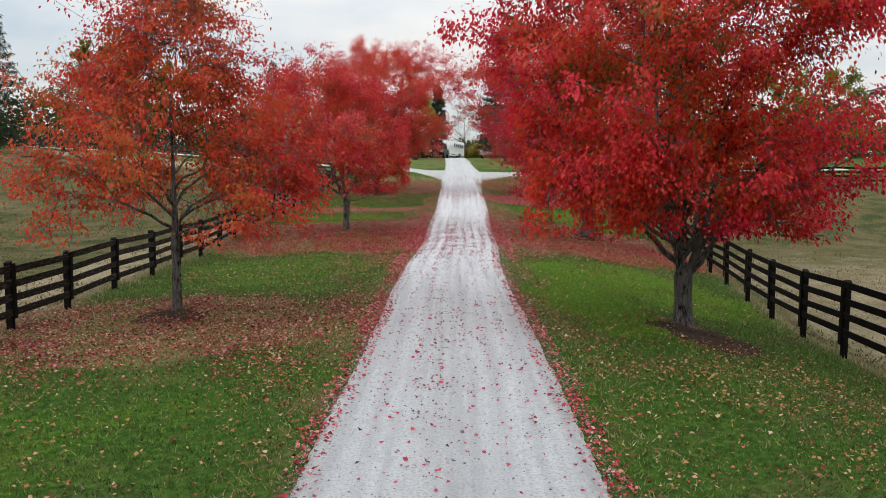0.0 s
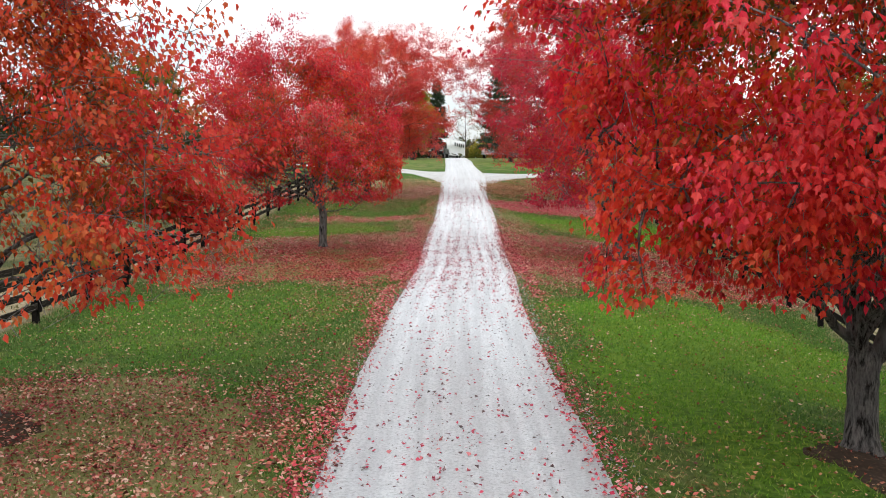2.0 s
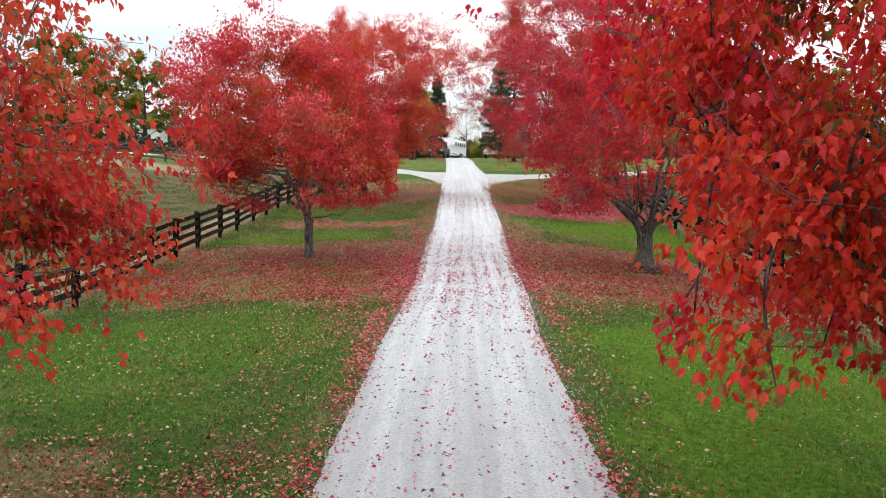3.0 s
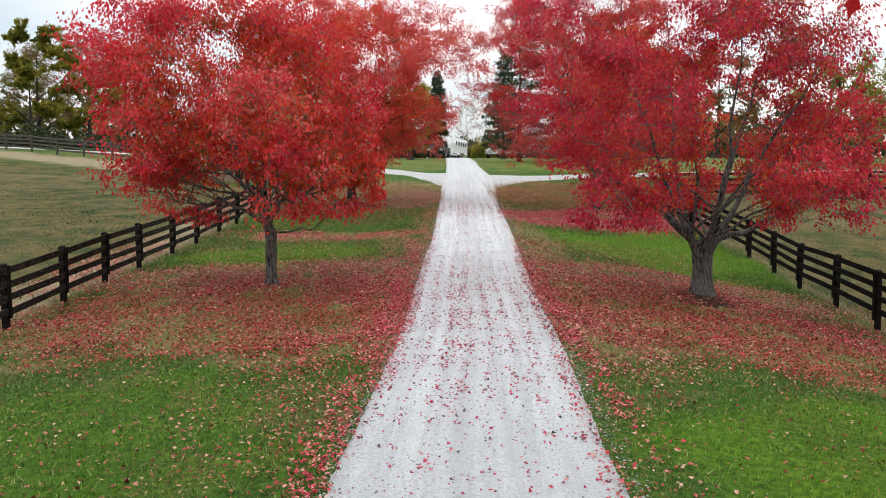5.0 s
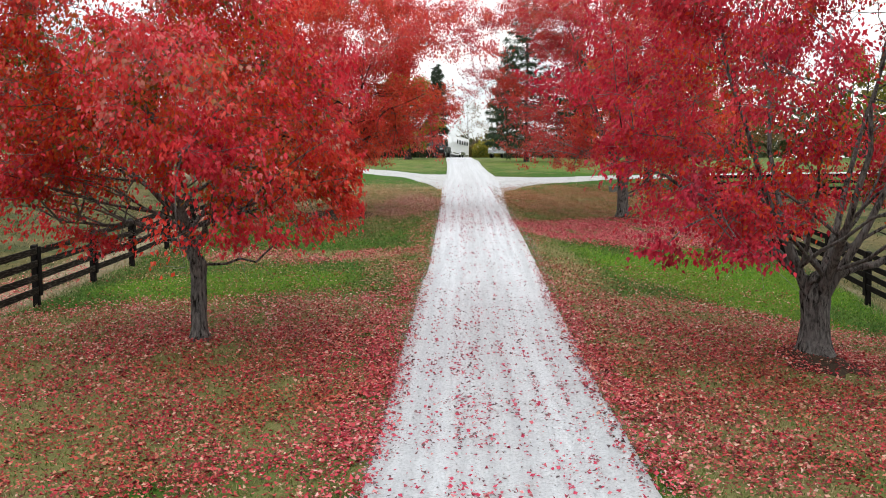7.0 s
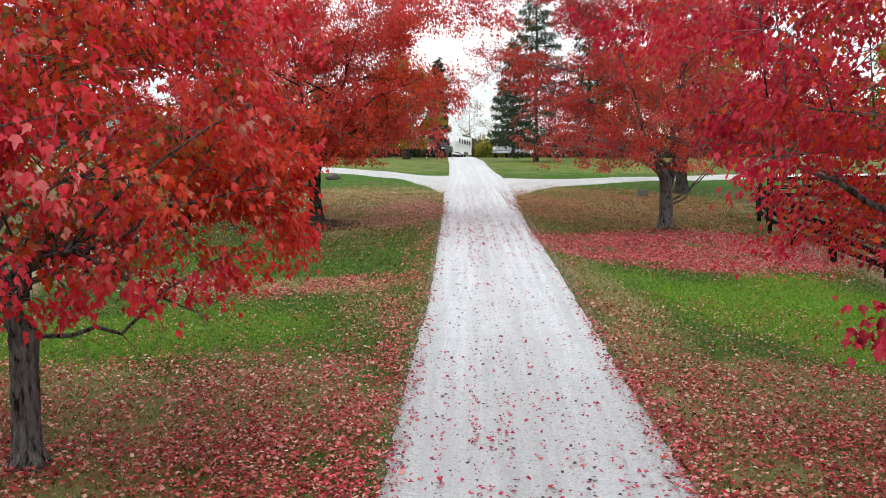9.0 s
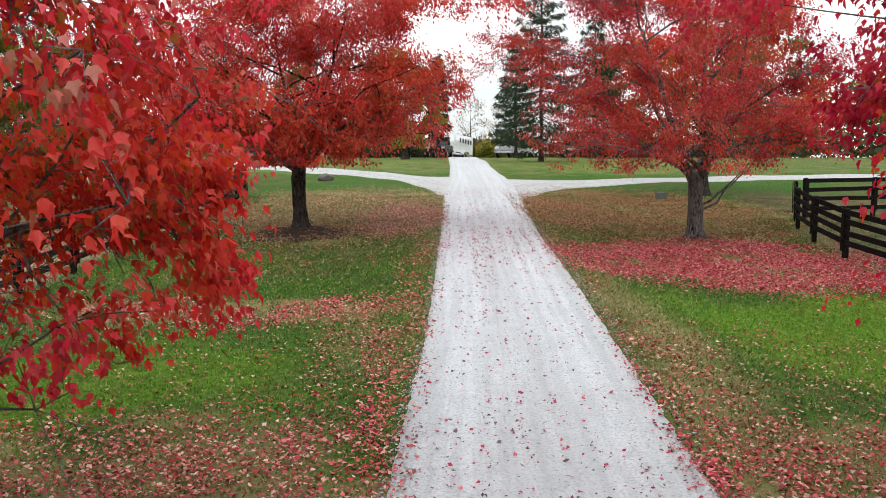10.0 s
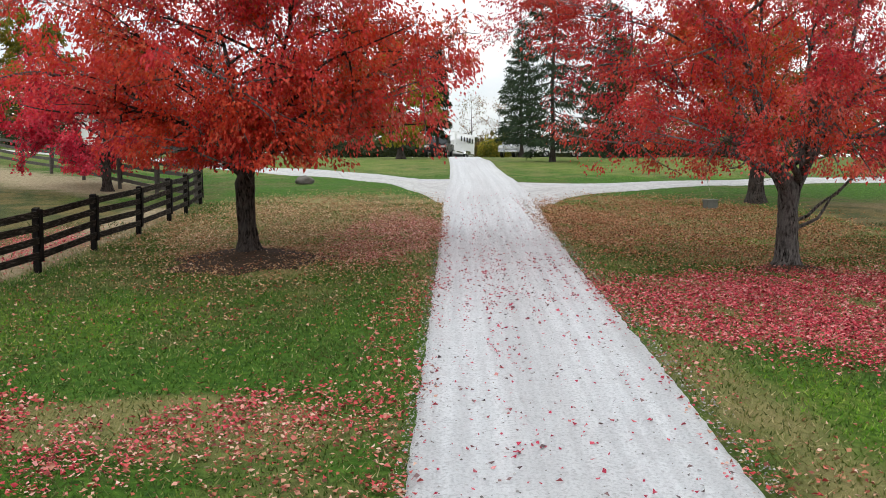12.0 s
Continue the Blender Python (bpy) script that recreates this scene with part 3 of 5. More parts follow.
def make_ground():
    gx, gy = spread(-12.6, 13.4, 0.3, -700, 700), spread(4, 92, 0.3, -60, 900)
    X, Y = np.meshgrid(gx, gy)
    Z = ground(X, Y)
    nx, ny = len(gx), len(gy)
    i = (np.arange(ny - 1)[:, None] * nx + np.arange(nx - 1)[None]).ravel()
    me = mesh_of("ground", np.stack([X, Y, Z], -1).reshape(-1, 3), np.stack([i, i + 1, i + nx + 1, i + nx], 1), M_GROUND, True)
    left, right = np.interp(Y, LEFT_Y, LEFT_X), np.interp(Y, RIGHT_Y, RIGHT_X)
    past = np.maximum(ease(left - X, -0.3, 0.8), ease(X - right, -0.3, 0.8)) * (1 - ease(Y, 72, 80))
    past = np.maximum(past, ease(-X, 10, 16) * (1 - ease(Y + 0.45 * X, 60, 90)))
    bare = np.exp(-((X - left + 1.2 + 0.9 * (1 - ease(Y, 34, 44))) / (1.3 + 0.9 * (1 - ease(Y, 34, 44)))) ** 2) * 0.95 * (1 - ease(Y, 72, 78)) + np.exp(-((X - right - 0.3) / 0.5) ** 2) * 0.55 * (1 - ease(Y, 62, 68))
    lane = 87.5 + 0.62 * (-X - 24.5)
    bare = np.maximum(bare, np.exp(-((Y - lane) / 4.0) ** 2) * ease(-X, 10, 14))
    bare = np.maximum(bare, np.exp(-((np.abs(X - drive_x(Y)) - 1.66) / 0.26) ** 2) * 0.42)
    bare = np.maximum(bare, 0.62 * ease(X - right, 0.2, 1.5) * (1 - ease(Y, 34, 58)))
    for name, v in (("pasture", past), ("bare", bare), ("litter", np.maximum(np.maximum(litter_at(X, Y), 0.8 * verge_at(X, Y)), 0.52 * ease(Y, 83, 92) * (1 - ease(np.abs(X), 30, 50)))), ("lit_lawn", lit_lawn_at(X, Y))):
        me.attributes.new(name, "FLOAT", "POINT").data.foreach_set("value", np.clip(v, 0, 1).astype(np.float32).ravel())
    tagged(new("ground", me), "mown green lawn and dull olive pasture under fallen leaves", "ground", kind="structure")


def ribbon(name, left, right, lift, across, label, mat):
    """A gravel strip between two edges given as arrays of x, y; it follows the ground."""
    u = np.linspace(0, 1, across)[None, :, None]
    P = left[:, None] * (1 - u) + right[:, None] * u
    crown = np.sin(np.pi * u[..., 0])
    ruts = -0.016 * (np.exp(-((u[..., 0] - 0.24) / 0.09) ** 2) + np.exp(-((u[..., 0] - 0.74) / 0.09) ** 2))
    Z = ground(P[..., 0], P[..., 1]) + lift * np.minimum(1, crown * 6) - 0.03 * (crown < 0.01) + (ruts + 0.006 * np.sin(u[..., 0] * 58 + np.sin(P[..., 1] * 0.21))) * (lift > 0.05)
    n, k = P.shape[:2]
    i = (np.arange(n - 1)[:, None] * k + np.arange(k - 1)[None]).ravel()
    me = mesh_of(name, np.concatenate([P, Z[..., None]], -1).reshape(-1, 3), np.stack([i, i + 1, i + k + 1, i + k], 1), mat, True)
    run = np.concatenate([[0], np.cumsum(np.linalg.norm(np.diff(P[:, k // 2], axis=0), axis=1))])
    for label_, v in (("across", np.broadcast_to(u[..., 0] * 3.0, P.shape[:2])), ("run", np.broadcast_to(run[:, None], P.shape[:2]))):
        me.attributes.new(label_, "FLOAT", "POINT").data.foreach_set("value", np.ascontiguousarray(v, np.float32).ravel())
    return tagged(new(name, me), label, "road", kind="structure")


def make_roads():
    rng = np.random.default_rng(3)
    y = np.concatenate([np.arange(-20, 4, 0.5), np.arange(4, 66, 0.08), np.arange(66, 92, 0.25), np.arange(92, 172, 0.6)])
    wob = lambda s: np.interp(y, np.arange(-20, 173, s), rng.normal(0, 1, len(np.arange(-20, 173, s))))
    half = 1.46 - 0.08 * ease(y, 80, 90)
    wide = 0.95 * ease(y, 60, 77) * (1 - ease(y, 79, 97))
    le = np.stack([drive_x(y) - half - wide * 0.12 + 0.006 * wob(1.3) + 0.012 * wob(0.14), y], 1)
    ri = np.stack([drive_x(y) + half + wide * 0.6 + 0.006 * wob(1.3) + 0.012 * wob(0.14), y], 1)
    ribbon("gravel_drive", le, ri, 0.055, 41, "pale grey gravel drive with wheel tracks and fallen leaves", M_GRAVEL)
    s = np.linspace(0, 1, 140)
    bend = lambda pts: np.stack([np.interp(s, np.linspace(0, 1, len(pts)), [p[k] for p in pts]) for k in (0, 1)], 1)
    soft = lambda a: np.stack([np.convolve(np.pad(a[:, k], 5, mode="reflect", reflect_type="odd"), np.ones(11) / 11, "valid") for k in (0, 1)], 1)
    jit = lambda a: a + np.stack([0 * s, 0.045 * rng.normal(0, 1, len(s)) * (s > 0.12)], 1)
    near = [(0.9, 73.5), (-0.3, 75.8), (-0.9, 78.9), (-2.3, 83.6), (-3.7, 85.6), (-5.3, 87.4), (-9, 90.6), (-14, 94.5), (-24, 99.5), (-45, 109), (-80, 120)]
    far = [(1.0, 88.4), (0.2, 87.4), (-1.4, 88.0), (-2.6, 88.9), (-4.1, 90.6), (-5.8, 92.1), (-10, 95.3), (-15, 98.6), (-25, 103), (-46, 112.5), (-81, 123.5)]
    ribbon("gravel_lane", jit(soft(bend(far))), jit(soft(bend(near))), 0.028, 25, "narrow dusty gravel side lane between lawns", M_LANE)
    near = [(2.3, 72.5), (3.9, 75.2), (4.6, 77.8), (6.3, 79.8), (8.8, 81.9), (13, 83.7), (20, 85.2), (32, 87), (60, 90)]
    far = [(2.2, 86.2), (3.3, 85.3), (4.4, 85.0), (5.6, 84.9), (9.6, 85.4), (14, 86.6), (20, 88), (32, 90), (61, 93)]
    ribbon("gravel_lane", jit(soft(bend(near))), jit(soft(bend(far))), 0.028, 25, "narrow dusty gravel side lane between lawns", M_LANE)


make_ground()
make_roads()


# ---- trees ----
def unit(v):
    return v / np.maximum(1e-9, np.linalg.norm(v, axis=-1, keepdims=True))


def tubes(P, R, sides):
    """Tapered tubes along n polylines of k points each: P (n, k, 3), R (n, k). Gives verts and faces."""
    P, R = np.asarray(P, float), np.asarray(R, float)
    n, k = R.shape
    T = unit(np.gradient(P, axis=1))
    ref = np.where(np.abs(T[:, :1, 2:]) > 0.9, [[[1.0, 0, 0]]], [[[0, 0, 1.0]]])
    A = unit(np.cross(T, ref))
    B = np.cross(T, A)
    ang = np.arange(sides) * 2 * np.pi / sides
    ring = A[:, :, None] * np.cos(ang)[None, None, :, None] + B[:, :, None] * np.sin(ang)[None, None, :, None]
    V = (P[:, :, None] + ring * R[:, :, None, None]).reshape(-1, 3)
    base = (np.arange(n)[:, None, None] * k + np.arange(k - 1)[None, :, None]) * sides
    j = np.arange(sides)[None, None]
    jn = (j + 1) % sides
    F = np.stack([base + j, base + jn, base + sides + jn, base + sides + j], -1).reshape(-1, 4)
    return V, F


def merged(pieces):
    vs, fs, n = [], [], 0
    for v, f in pieces:
        vs.append(v)
        fs.append(f + n)
        n += len(v)
    return np.concatenate(vs), np.concatenate(fs)


def leaf_blades(p, along, flat, size, width=0.8, fold=0.12):
    """Folded kite-shaped leaves: place, direction and normal of each."""
    a = unit(along)
    b = unit(np.cross(flat, a))
    n = np.cross(a, b)
    s = size[:, None]
    mid = p + a * s * 0.42
    V = np.stack([p, mid + b * s * width * 0.5 + n * s * fold, p + a * s, mid - b * s * width * 0.5 + n * s * fold], 1).reshape(-1, 3)
    i = np.arange(len(p))[:, None] * 4
    F = np.concatenate([i + [0, 1, 2], i + [0, 2, 3]], 1).reshape(-1, 3)
    return V, F


def lobed_leaves(p, along, flat, size, width=0.9, fold=0.1):
    """Three-lobed maple leaves, folded at the midrib and drooping at the tip: place, direction and normal of each."""
    a = unit(along)
    b = unit(np.cross(flat, a))
    n = np.cross(a, b)
    s = size[:, None]
    at_ = lambda u, v, w: p + a * s * u + b * s * width * v + n * s * w
    V = np.stack([p, at_(0.10, 0.30, fold), at_(0.52, 0.56, fold), at_(0.56, 0.26, fold * 0.6), at_(1.0, 0, -fold * 1.6), at_(0.56, -0.26, fold * 0.6), at_(0.52, -0.56, fold), at_(0.10, -0.30, fold)], 1).reshape(-1, 3)
    i = np.arange(len(p))[:, None] * 8
    F = np.concatenate([i + [0, 1, 3], i + [1, 2, 3], i + [0, 3, 4], i + [0, 4, 5], i + [0, 5, 7], i + [5, 6, 7]], 1).reshape(-1, 3)
    return V, F


def curve(a, c, b, k):
    """Points of a bent line from a over c to b; a, b, c (n, 3)."""
    t = np.linspace(0, 1, k)[None, :, None]
    return (1 - t) ** 2 * a[:, None] + 2 * t * (1 - t) * c[:, None] + t ** 2 * b[:, None]


def tree(name, x, y, crown, trunk_r, fork, leaves, size, mat, label, category="tree", seed=1, shift=(0, 0), limbs=14, seconds=10, twigs=7,
         stems=1, bark=None, lean=(0, 0), bare=0.0, clump=0.12, droop=0.75, width=0.8, group="", lobed=False, hollow=0.55, inner=None, share=0.6, thin_top=0.0, fine=True, extra=(), limb_r=1.0, tier=0.6, cut=(-1.4, -0.4), forkout=0.5, core=4, gaps=0.0, opening=2.2, extra_r=0.2):
    """A broad-leaved tree. crown: (height over the ground, half-width) from below to the top; fork: height of the first fork."""
    rng = np.random.default_rng(seed)
    bark = bark or M_BARK
    zs, rs = np.array([c[0] for c in crown]), np.array([c[1] for c in crown])
    top, low = zs[-1], zs[0]
    ph = rng.uniform(0, 6.28, 4)

    def edge(az, z):
        r = np.interp(z, zs, rs)
        return r * (1 + 0.13 * np.sin(2 * az + ph[0] + 0.5 * z) + 0.11 * np.sin(3 * az + ph[1] - 0.9 * z) + 0.07 * np.sin(7 * az + ph[2] + 2.1 * z))

    def axis(z):
        f = np.clip((np.asarray(z) - fork) / (top - fork), 0, 1)
        return np.stack([lean[0] * np.minimum(z, fork) / fork + shift[0] * f ** 0.8, lean[1] * np.minimum(z, fork) / fork + shift[1] * f ** 0.8, np.asarray(z, float)], -1)

    def clear(P):
        # branches over the drive are cut back
        side = 1 if x > 0 else -1
        low_in = (side * (P[..., 0] + x) < 1.65) & (P[..., 2] < 4.9) & (0 < y < 50)
        P[..., 0] = np.where(low_in, side * (1.65 + 0.12 * np.sin(9 * P[..., 2] + 7 * P[..., 1])) - x, P[..., 0])
        return P

    root = thing(name, pose(x, y, ground1(x, y) - 0.03), label, category, group)
    # trunk: flared and lobed at the foot, up to the fork
    k, sides = 17, 18
    z = np.concatenate([np.linspace(-0.12, fork, 13), fork + trunk_r * np.array([0.5, 1.0, 1.4, 1.6])])
    f = np.clip(z / fork, 0, 1)
    r = trunk_r * (1 - 0.16 * f + 0.6 * np.exp(-np.maximum(z, 0) / (0.75 * trunk_r)) + 0.14 * np.exp(-((z - fork) / 0.25) ** 2))
    r = r * np.sqrt(np.clip(1 - (np.maximum(0, z - fork) / (1.65 * trunk_r)) ** 2, 0.0, 1))
    ang = np.arange(sides) * 2 * np.pi / sides
    lob = 1 + 0.11 * np.sin(4 * ang + ph[3])[None] * np.exp(-np.maximum(z, 0) / 0.3)[:, None] + 0.06 * np.sin(5 * ang[None] + 2 * z[:, None]) + 0.07 * np.sin(3 * ang[None] - 3.1 * z[:, None] + ph[2]) + rng.normal(0, 0.03, (k, sides))
    c = axis(z)
    V = np.stack([c[:, None, 0] + r[:, None] * lob * np.cos(ang), c[:, None, 1] + r[:, None] * lob * np.sin(ang), np.repeat(z[:, None], sides, 1)], -1).reshape(-1, 3)
    i = np.arange(k - 1)[:, None] * sides
    j = np.arange(sides)[None]
    F = np.stack([i + j, i + (j + 1) % sides, i + sides + (j + 1) % sides, i + sides + j], -1).reshape(-1, 4)
    part("trunk", mesh_of("trunk", V, F, bark, True), bark, root)
    # leaders: one axis, or several stems out of the fork
    lead = []
    for s in range(stems):
        az = 2 * np.pi * s / stems + ph[0]
        out = 0.0 if stems == 1 else forkout * rs.max()
        end = axis(top * (0.93 if stems == 1 else 0.86))
        end = end + np.array([out * np.cos(az), out * np.sin(az), 0])
        a = axis(fork - 0.6 * trunk_r) + (0 if stems == 1 else 0.35 * trunk_r) * np.array([np.cos(az), np.sin(az), 0])
        mid = (a + end) / 2 + np.array([0.55 * out * np.cos(az), 0.55 * out * np.sin(az), 0]) * 0.6 + rng.normal(0, 0.12, 3)
        sway = np.cumsum(rng.normal(0, 0.11 if stems > 1 else 0.03, (12, 3)), 0) * [1, 1, 0.1]
        L = curve(a[None], mid[None], end[None], 12)[0] + (sway - sway[0]) * np.linspace(0.3, 1, 12)[:, None]
        lead.append(L)
    r0 = trunk_r * (0.8 if stems == 1 else 0.72 / stems ** 0.5)
    taper = np.linspace(1, 0.14, 12) ** 1.7 * (1 + 0.3 * np.exp(-np.arange(12) / 0.9))
    for L in lead:
        v, f = tubes(L[None], (r0 * taper)[None], 8)
        part("stem", mesh_of("stem", v, f, bark, True), bark, root)
    # limbs to the crown's edge, with branches and twigs
    hs = (np.arange(limbs) + rng.uniform(0.2, 0.8, limbs)) / limbs
    az = np.arange(limbs) * 2.399963 + rng.uniform(0, 0.5, limbs) + ph[1]
    tips, outs, tones = [], [], []
    for m in range(limbs):
        zt = low + (top - low) * (0.04 + 0.93 * hs[m]) 
        L = lead[m % stems]
        ze = max(fork, min(zt - 0.25 - 0.16 * edge(az[m], zt), top * 0.8)) if hs[m] > 0.36 else fork + (0.15 + 1.1 * hs[m] / 0.36) * rng.uniform(0.2, 1.0)
        sidx = np.interp(ze, L[:, 2], np.arange(12))
        a = np.array([np.interp(sidx, np.arange(12), L[:, q]) for q in range(3)])
        ra = r0 * np.interp(sidx, np.arange(12), taper)
        e = edge(az[m], zt) * (rng.uniform(0.15, 0.55) if m % core == 1 and hs[m] > 0.3 else rng.uniform(0.8, 0.94))
        b = axis(zt) + np.array([e * np.cos(az[m]), e * np.sin(az[m]), 0])
        mid = a * 0.5 + b * 0.5 + np.array([0, 0, 0.14 * np.linalg.norm(b - a) * (1.2 if hs[m] > 0.36 else 1.4)])
        P = curve(a[None], mid[None], b[None], 10)
        P[0] += np.concatenate([np.zeros((1, 3)), np.cumsum(rng.normal(0, 0.06, (9, 3)), 0)])
        P = clear(P)
        rl = min(ra * 0.62, trunk_r * 0.42) * (1.0 if hs[m] < 0.6 else 0.8) * limb_r
        pieces = [tubes(P, (rl * np.linspace(1, 0.22, 10) ** 1.5)[None], 5)]
        t = np.linspace(0.28, 1.0, seconds) + rng.uniform(-0.04, 0.04, seconds)
        q = np.clip(t, 0, 1) * 9
        A = np.stack([np.interp(q, np.arange(10), P[0][:, d]) for d in range(3)], -1)
        z2 = np.clip(A[:, 2] + rng.normal(0.15, 0.75, seconds), low - 0.15, top)
        az2 = np.arctan2(A[:, 1] - axis(z2)[:, 1], A[:, 0] - axis(z2)[:, 0]) + rng.normal(0, 0.42, seconds)
        r2 = edge(az2, z2) * np.sqrt(rng.uniform(0.05, 1.08, seconds))
        B = axis(z2) + np.stack([r2 * np.cos(az2), r2 * np.sin(az2), 0 * r2], -1)
        D = B - A
        ln = np.linalg.norm(D, axis=1, keepdims=True)
        tan = unit(np.stack([np.interp(np.minimum(q + 0.6, 9), np.arange(10), P[0][:, d]) - np.interp(np.maximum(q - 0.6, 0), np.arange(10), P[0][:, d]) for d in range(3)], -1))
        B = A + unit(D / np.maximum(ln, 1e-6) * 0.75 + tan * 0.65) * np.clip(ln, 0.5, 1.9)
        B[:, 2] = np.maximum(B[:, 2], low - 0.1)
        S = curve(A, (A + B) / 2 + rng.normal(0, 0.22, A.shape) + [0, 0, 0.1], B, 6)
        S = clear(S)
        pieces.append(tubes(S, np.maximum(0.006, rl * 0.34) * np.linspace(1, 0.3, 6)[None] * np.ones((seconds, 1)), 3))
        tw = S[:, 1:][:, rng.integers(0, 5, twigs)].reshape(-1, 3)
        tw = np.concatenate([tw, B])
        dirs = unit(unit(tw - axis(tw[:, 2] - 0.6)) * 0.8 + rng.normal(0, 0.6, tw.shape))
        te = tw + dirs * rng.uniform(0.3, 0.75, (len(tw), 1)) * 0.9
        W = clear(curve(tw, (tw + te) / 2 + [0, 0, 0.05], te, 3))
        if fine:
            pieces.append(tubes(W[:, [0, 2]], np.array([[0.0055, 0.003]]) * np.ones((len(tw), 1)), 3))
        v, f = merged(pieces)
        me = mesh_of("limb", v, f, bark, True)
        me.materials.append(M_TWIG)
        me.polygons.foreach_set("material_index", (np.arange(len(f)) >= len(pieces[0][1]) + (len(pieces[1][1]) if m % 2 else 0)).astype(np.int32))
        part("limb", me, bark, root)
        keep = rng.random(len(tw)) > bare
        tips.append(W[keep])
        outs.append(dirs[keep])
        tones.append(np.clip(rng.normal(0.5, 0.16) + rng.normal(0, 0.22, keep.sum()), 0, 1))
    # low limbs with few leaves: direction, height at the tip, length, height at the trunk, bend
    for az_, zt, ln_, z0, bend in extra:
        a, b = axis(z0), axis(zt) + np.array([ln_ * math.cos(az_), ln_ * math.sin(az_), 0])
        P = curve(a[None], ((a + b) / 2 + np.array([0, 0, bend * ln_]))[None], b[None], 10)
        P[0] += np.concatenate([np.zeros((1, 3)), np.cumsum(rng.normal(0, 0.05, (9, 3)), 0)])
        tw = P[0][[4, 6, 7, 8, 9, 9]]
        dr = unit(np.array([math.cos(az_), math.sin(az_), 0.1])[None] + rng.normal(0, 0.6, (6, 3)))
        Wx = curve(tw, tw + dr * 0.3 + [0, 0, 0.05], tw + dr * 0.6, 3)
        v, f = merged([tubes(P, (extra_r * trunk_r * np.linspace(1, 0.2, 10))[None], 7), tubes(Wx, 0.006 * np.linspace(1, 0.5, 3)[None] * np.ones((6, 1)), 3)])
        part("limb", mesh_of("limb", v, f, bark, True), bark, root)
        tips.append(Wx[3:])
        outs.append(dr[3:])
        tones.append(rng.random(3))
    W, dirs, twig_tone = np.concatenate(tips), np.concatenate(outs), np.concatenate(tones)
    pick = rng.integers(0, len(W), leaves)
    t = rng.uniform(0.1, 1.15, leaves)[:, None]
    p = W[pick, 0] * (1 - t) + W[pick, 2] * t + rng.normal(0, clump, (leaves, 3))
    # few leaves in the shaded heart of the crown
    c = axis(p[:, 2])
    rel = np.hypot(p[:, 0] - c[:, 0], p[:, 1] - c[:, 1]) / np.maximum(0.3, np.interp(p[:, 2], zs, rs))
    up = np.clip((p[:, 2] - low) / (top - low), 0, 1)
    keep = rng.random(leaves) < ease(rel, hollow - 2.2 * up, hollow - 2.2 * up + 0.3) * (1 - thin_top * ease(up, 0.35, 0.8)) + 0.05
    # the leaves stand in tiers and tufts, with gaps between them
    tuft = np.zeros(leaves)
    for _ in range(7):
        w_, up_ = rng.uniform(0, 6.283), rng.uniform(-0.45, 0.45)
        wave = 6.283 / (tier * rng.uniform(1.0, 2.6))
        q3 = p[:, 0] * math.cos(w_) * 0.7 + p[:, 1] * math.sin(w_) * 0.7 + p[:, 2] * (1.2 + up_) * (1 if _ % 2 else -1)
        tuft += np.sin(wave * q3 + rng.uniform(0, 6.283)) / 7 ** 0.5
    keep &= rng.random(leaves) < 0.03 + 0.97 * ease(tuft, *cut)
    # openings in the outer crown show the limbs and the shaded heart
    if gaps:
        gap = np.zeros(leaves)
        for _ in range(6):
            w_, up_ = rng.uniform(0, 6.283), rng.uniform(-1.3, 1.3)
            gap += np.sin(6.283 / (opening * rng.uniform(0.7, 1.5)) * (p[:, 0] * math.cos(w_) + p[:, 1] * math.sin(w_) + p[:, 2] * up_) + rng.uniform(0, 6.283)) / 6 ** 0.5
        keep &= rng.random(leaves) > gaps * ease(rel, 0.4, 0.7) * ease(gap, 0.35, 0.8) * (1 - 0.85 * ease(up, 0.4, 0.7))
    keep &= p[:, 2] > low - 0.12 + rng.normal(0, 0.05, leaves)
    # the drive stays clear at the height of lorries
    keep &= (np.abs(p[:, 0] + x) > 1.5) | (p[:, 2] > 4.9) | (y > 50)
    p, pick = p[keep], pick[keep]
    along = dirs[pick] * 0.55 + rng.normal(0, 0.42, p.shape) - [0, 0, droop]
    flat = rng.normal(0, 0.48, p.shape) + dirs[pick] * 0.4 + [0, 0, 0.65]
    sz = size * rng.uniform(0.65, 1.2, len(p))
    near = (np.abs(p[:, 0] + x) < 3.6) & (p[:, 2] < 5.2) if lobed else np.zeros(len(p), bool)
    v, f = merged([lobed_leaves(p[near], along[near], flat[near], sz[near], width), leaf_blades(p[~near], along[~near], flat[~near], sz[~near], width * 0.9)])
    me = mesh_of("crown", v, f, mat)
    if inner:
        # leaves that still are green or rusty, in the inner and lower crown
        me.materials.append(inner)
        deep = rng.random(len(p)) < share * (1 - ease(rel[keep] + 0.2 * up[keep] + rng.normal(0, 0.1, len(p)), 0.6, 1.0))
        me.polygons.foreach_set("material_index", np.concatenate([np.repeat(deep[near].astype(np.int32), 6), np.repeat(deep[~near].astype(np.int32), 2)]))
    hue = twig_tone[pick]
    me.attributes.new("tone", "FLOAT", "FACE").data.foreach_set("value", np.concatenate([np.repeat(hue[near], 6), np.repeat(hue[~near], 2)]).astype(np.float32))
    tagged(part("crown", me, mat, root), kind="stuff")
    return root


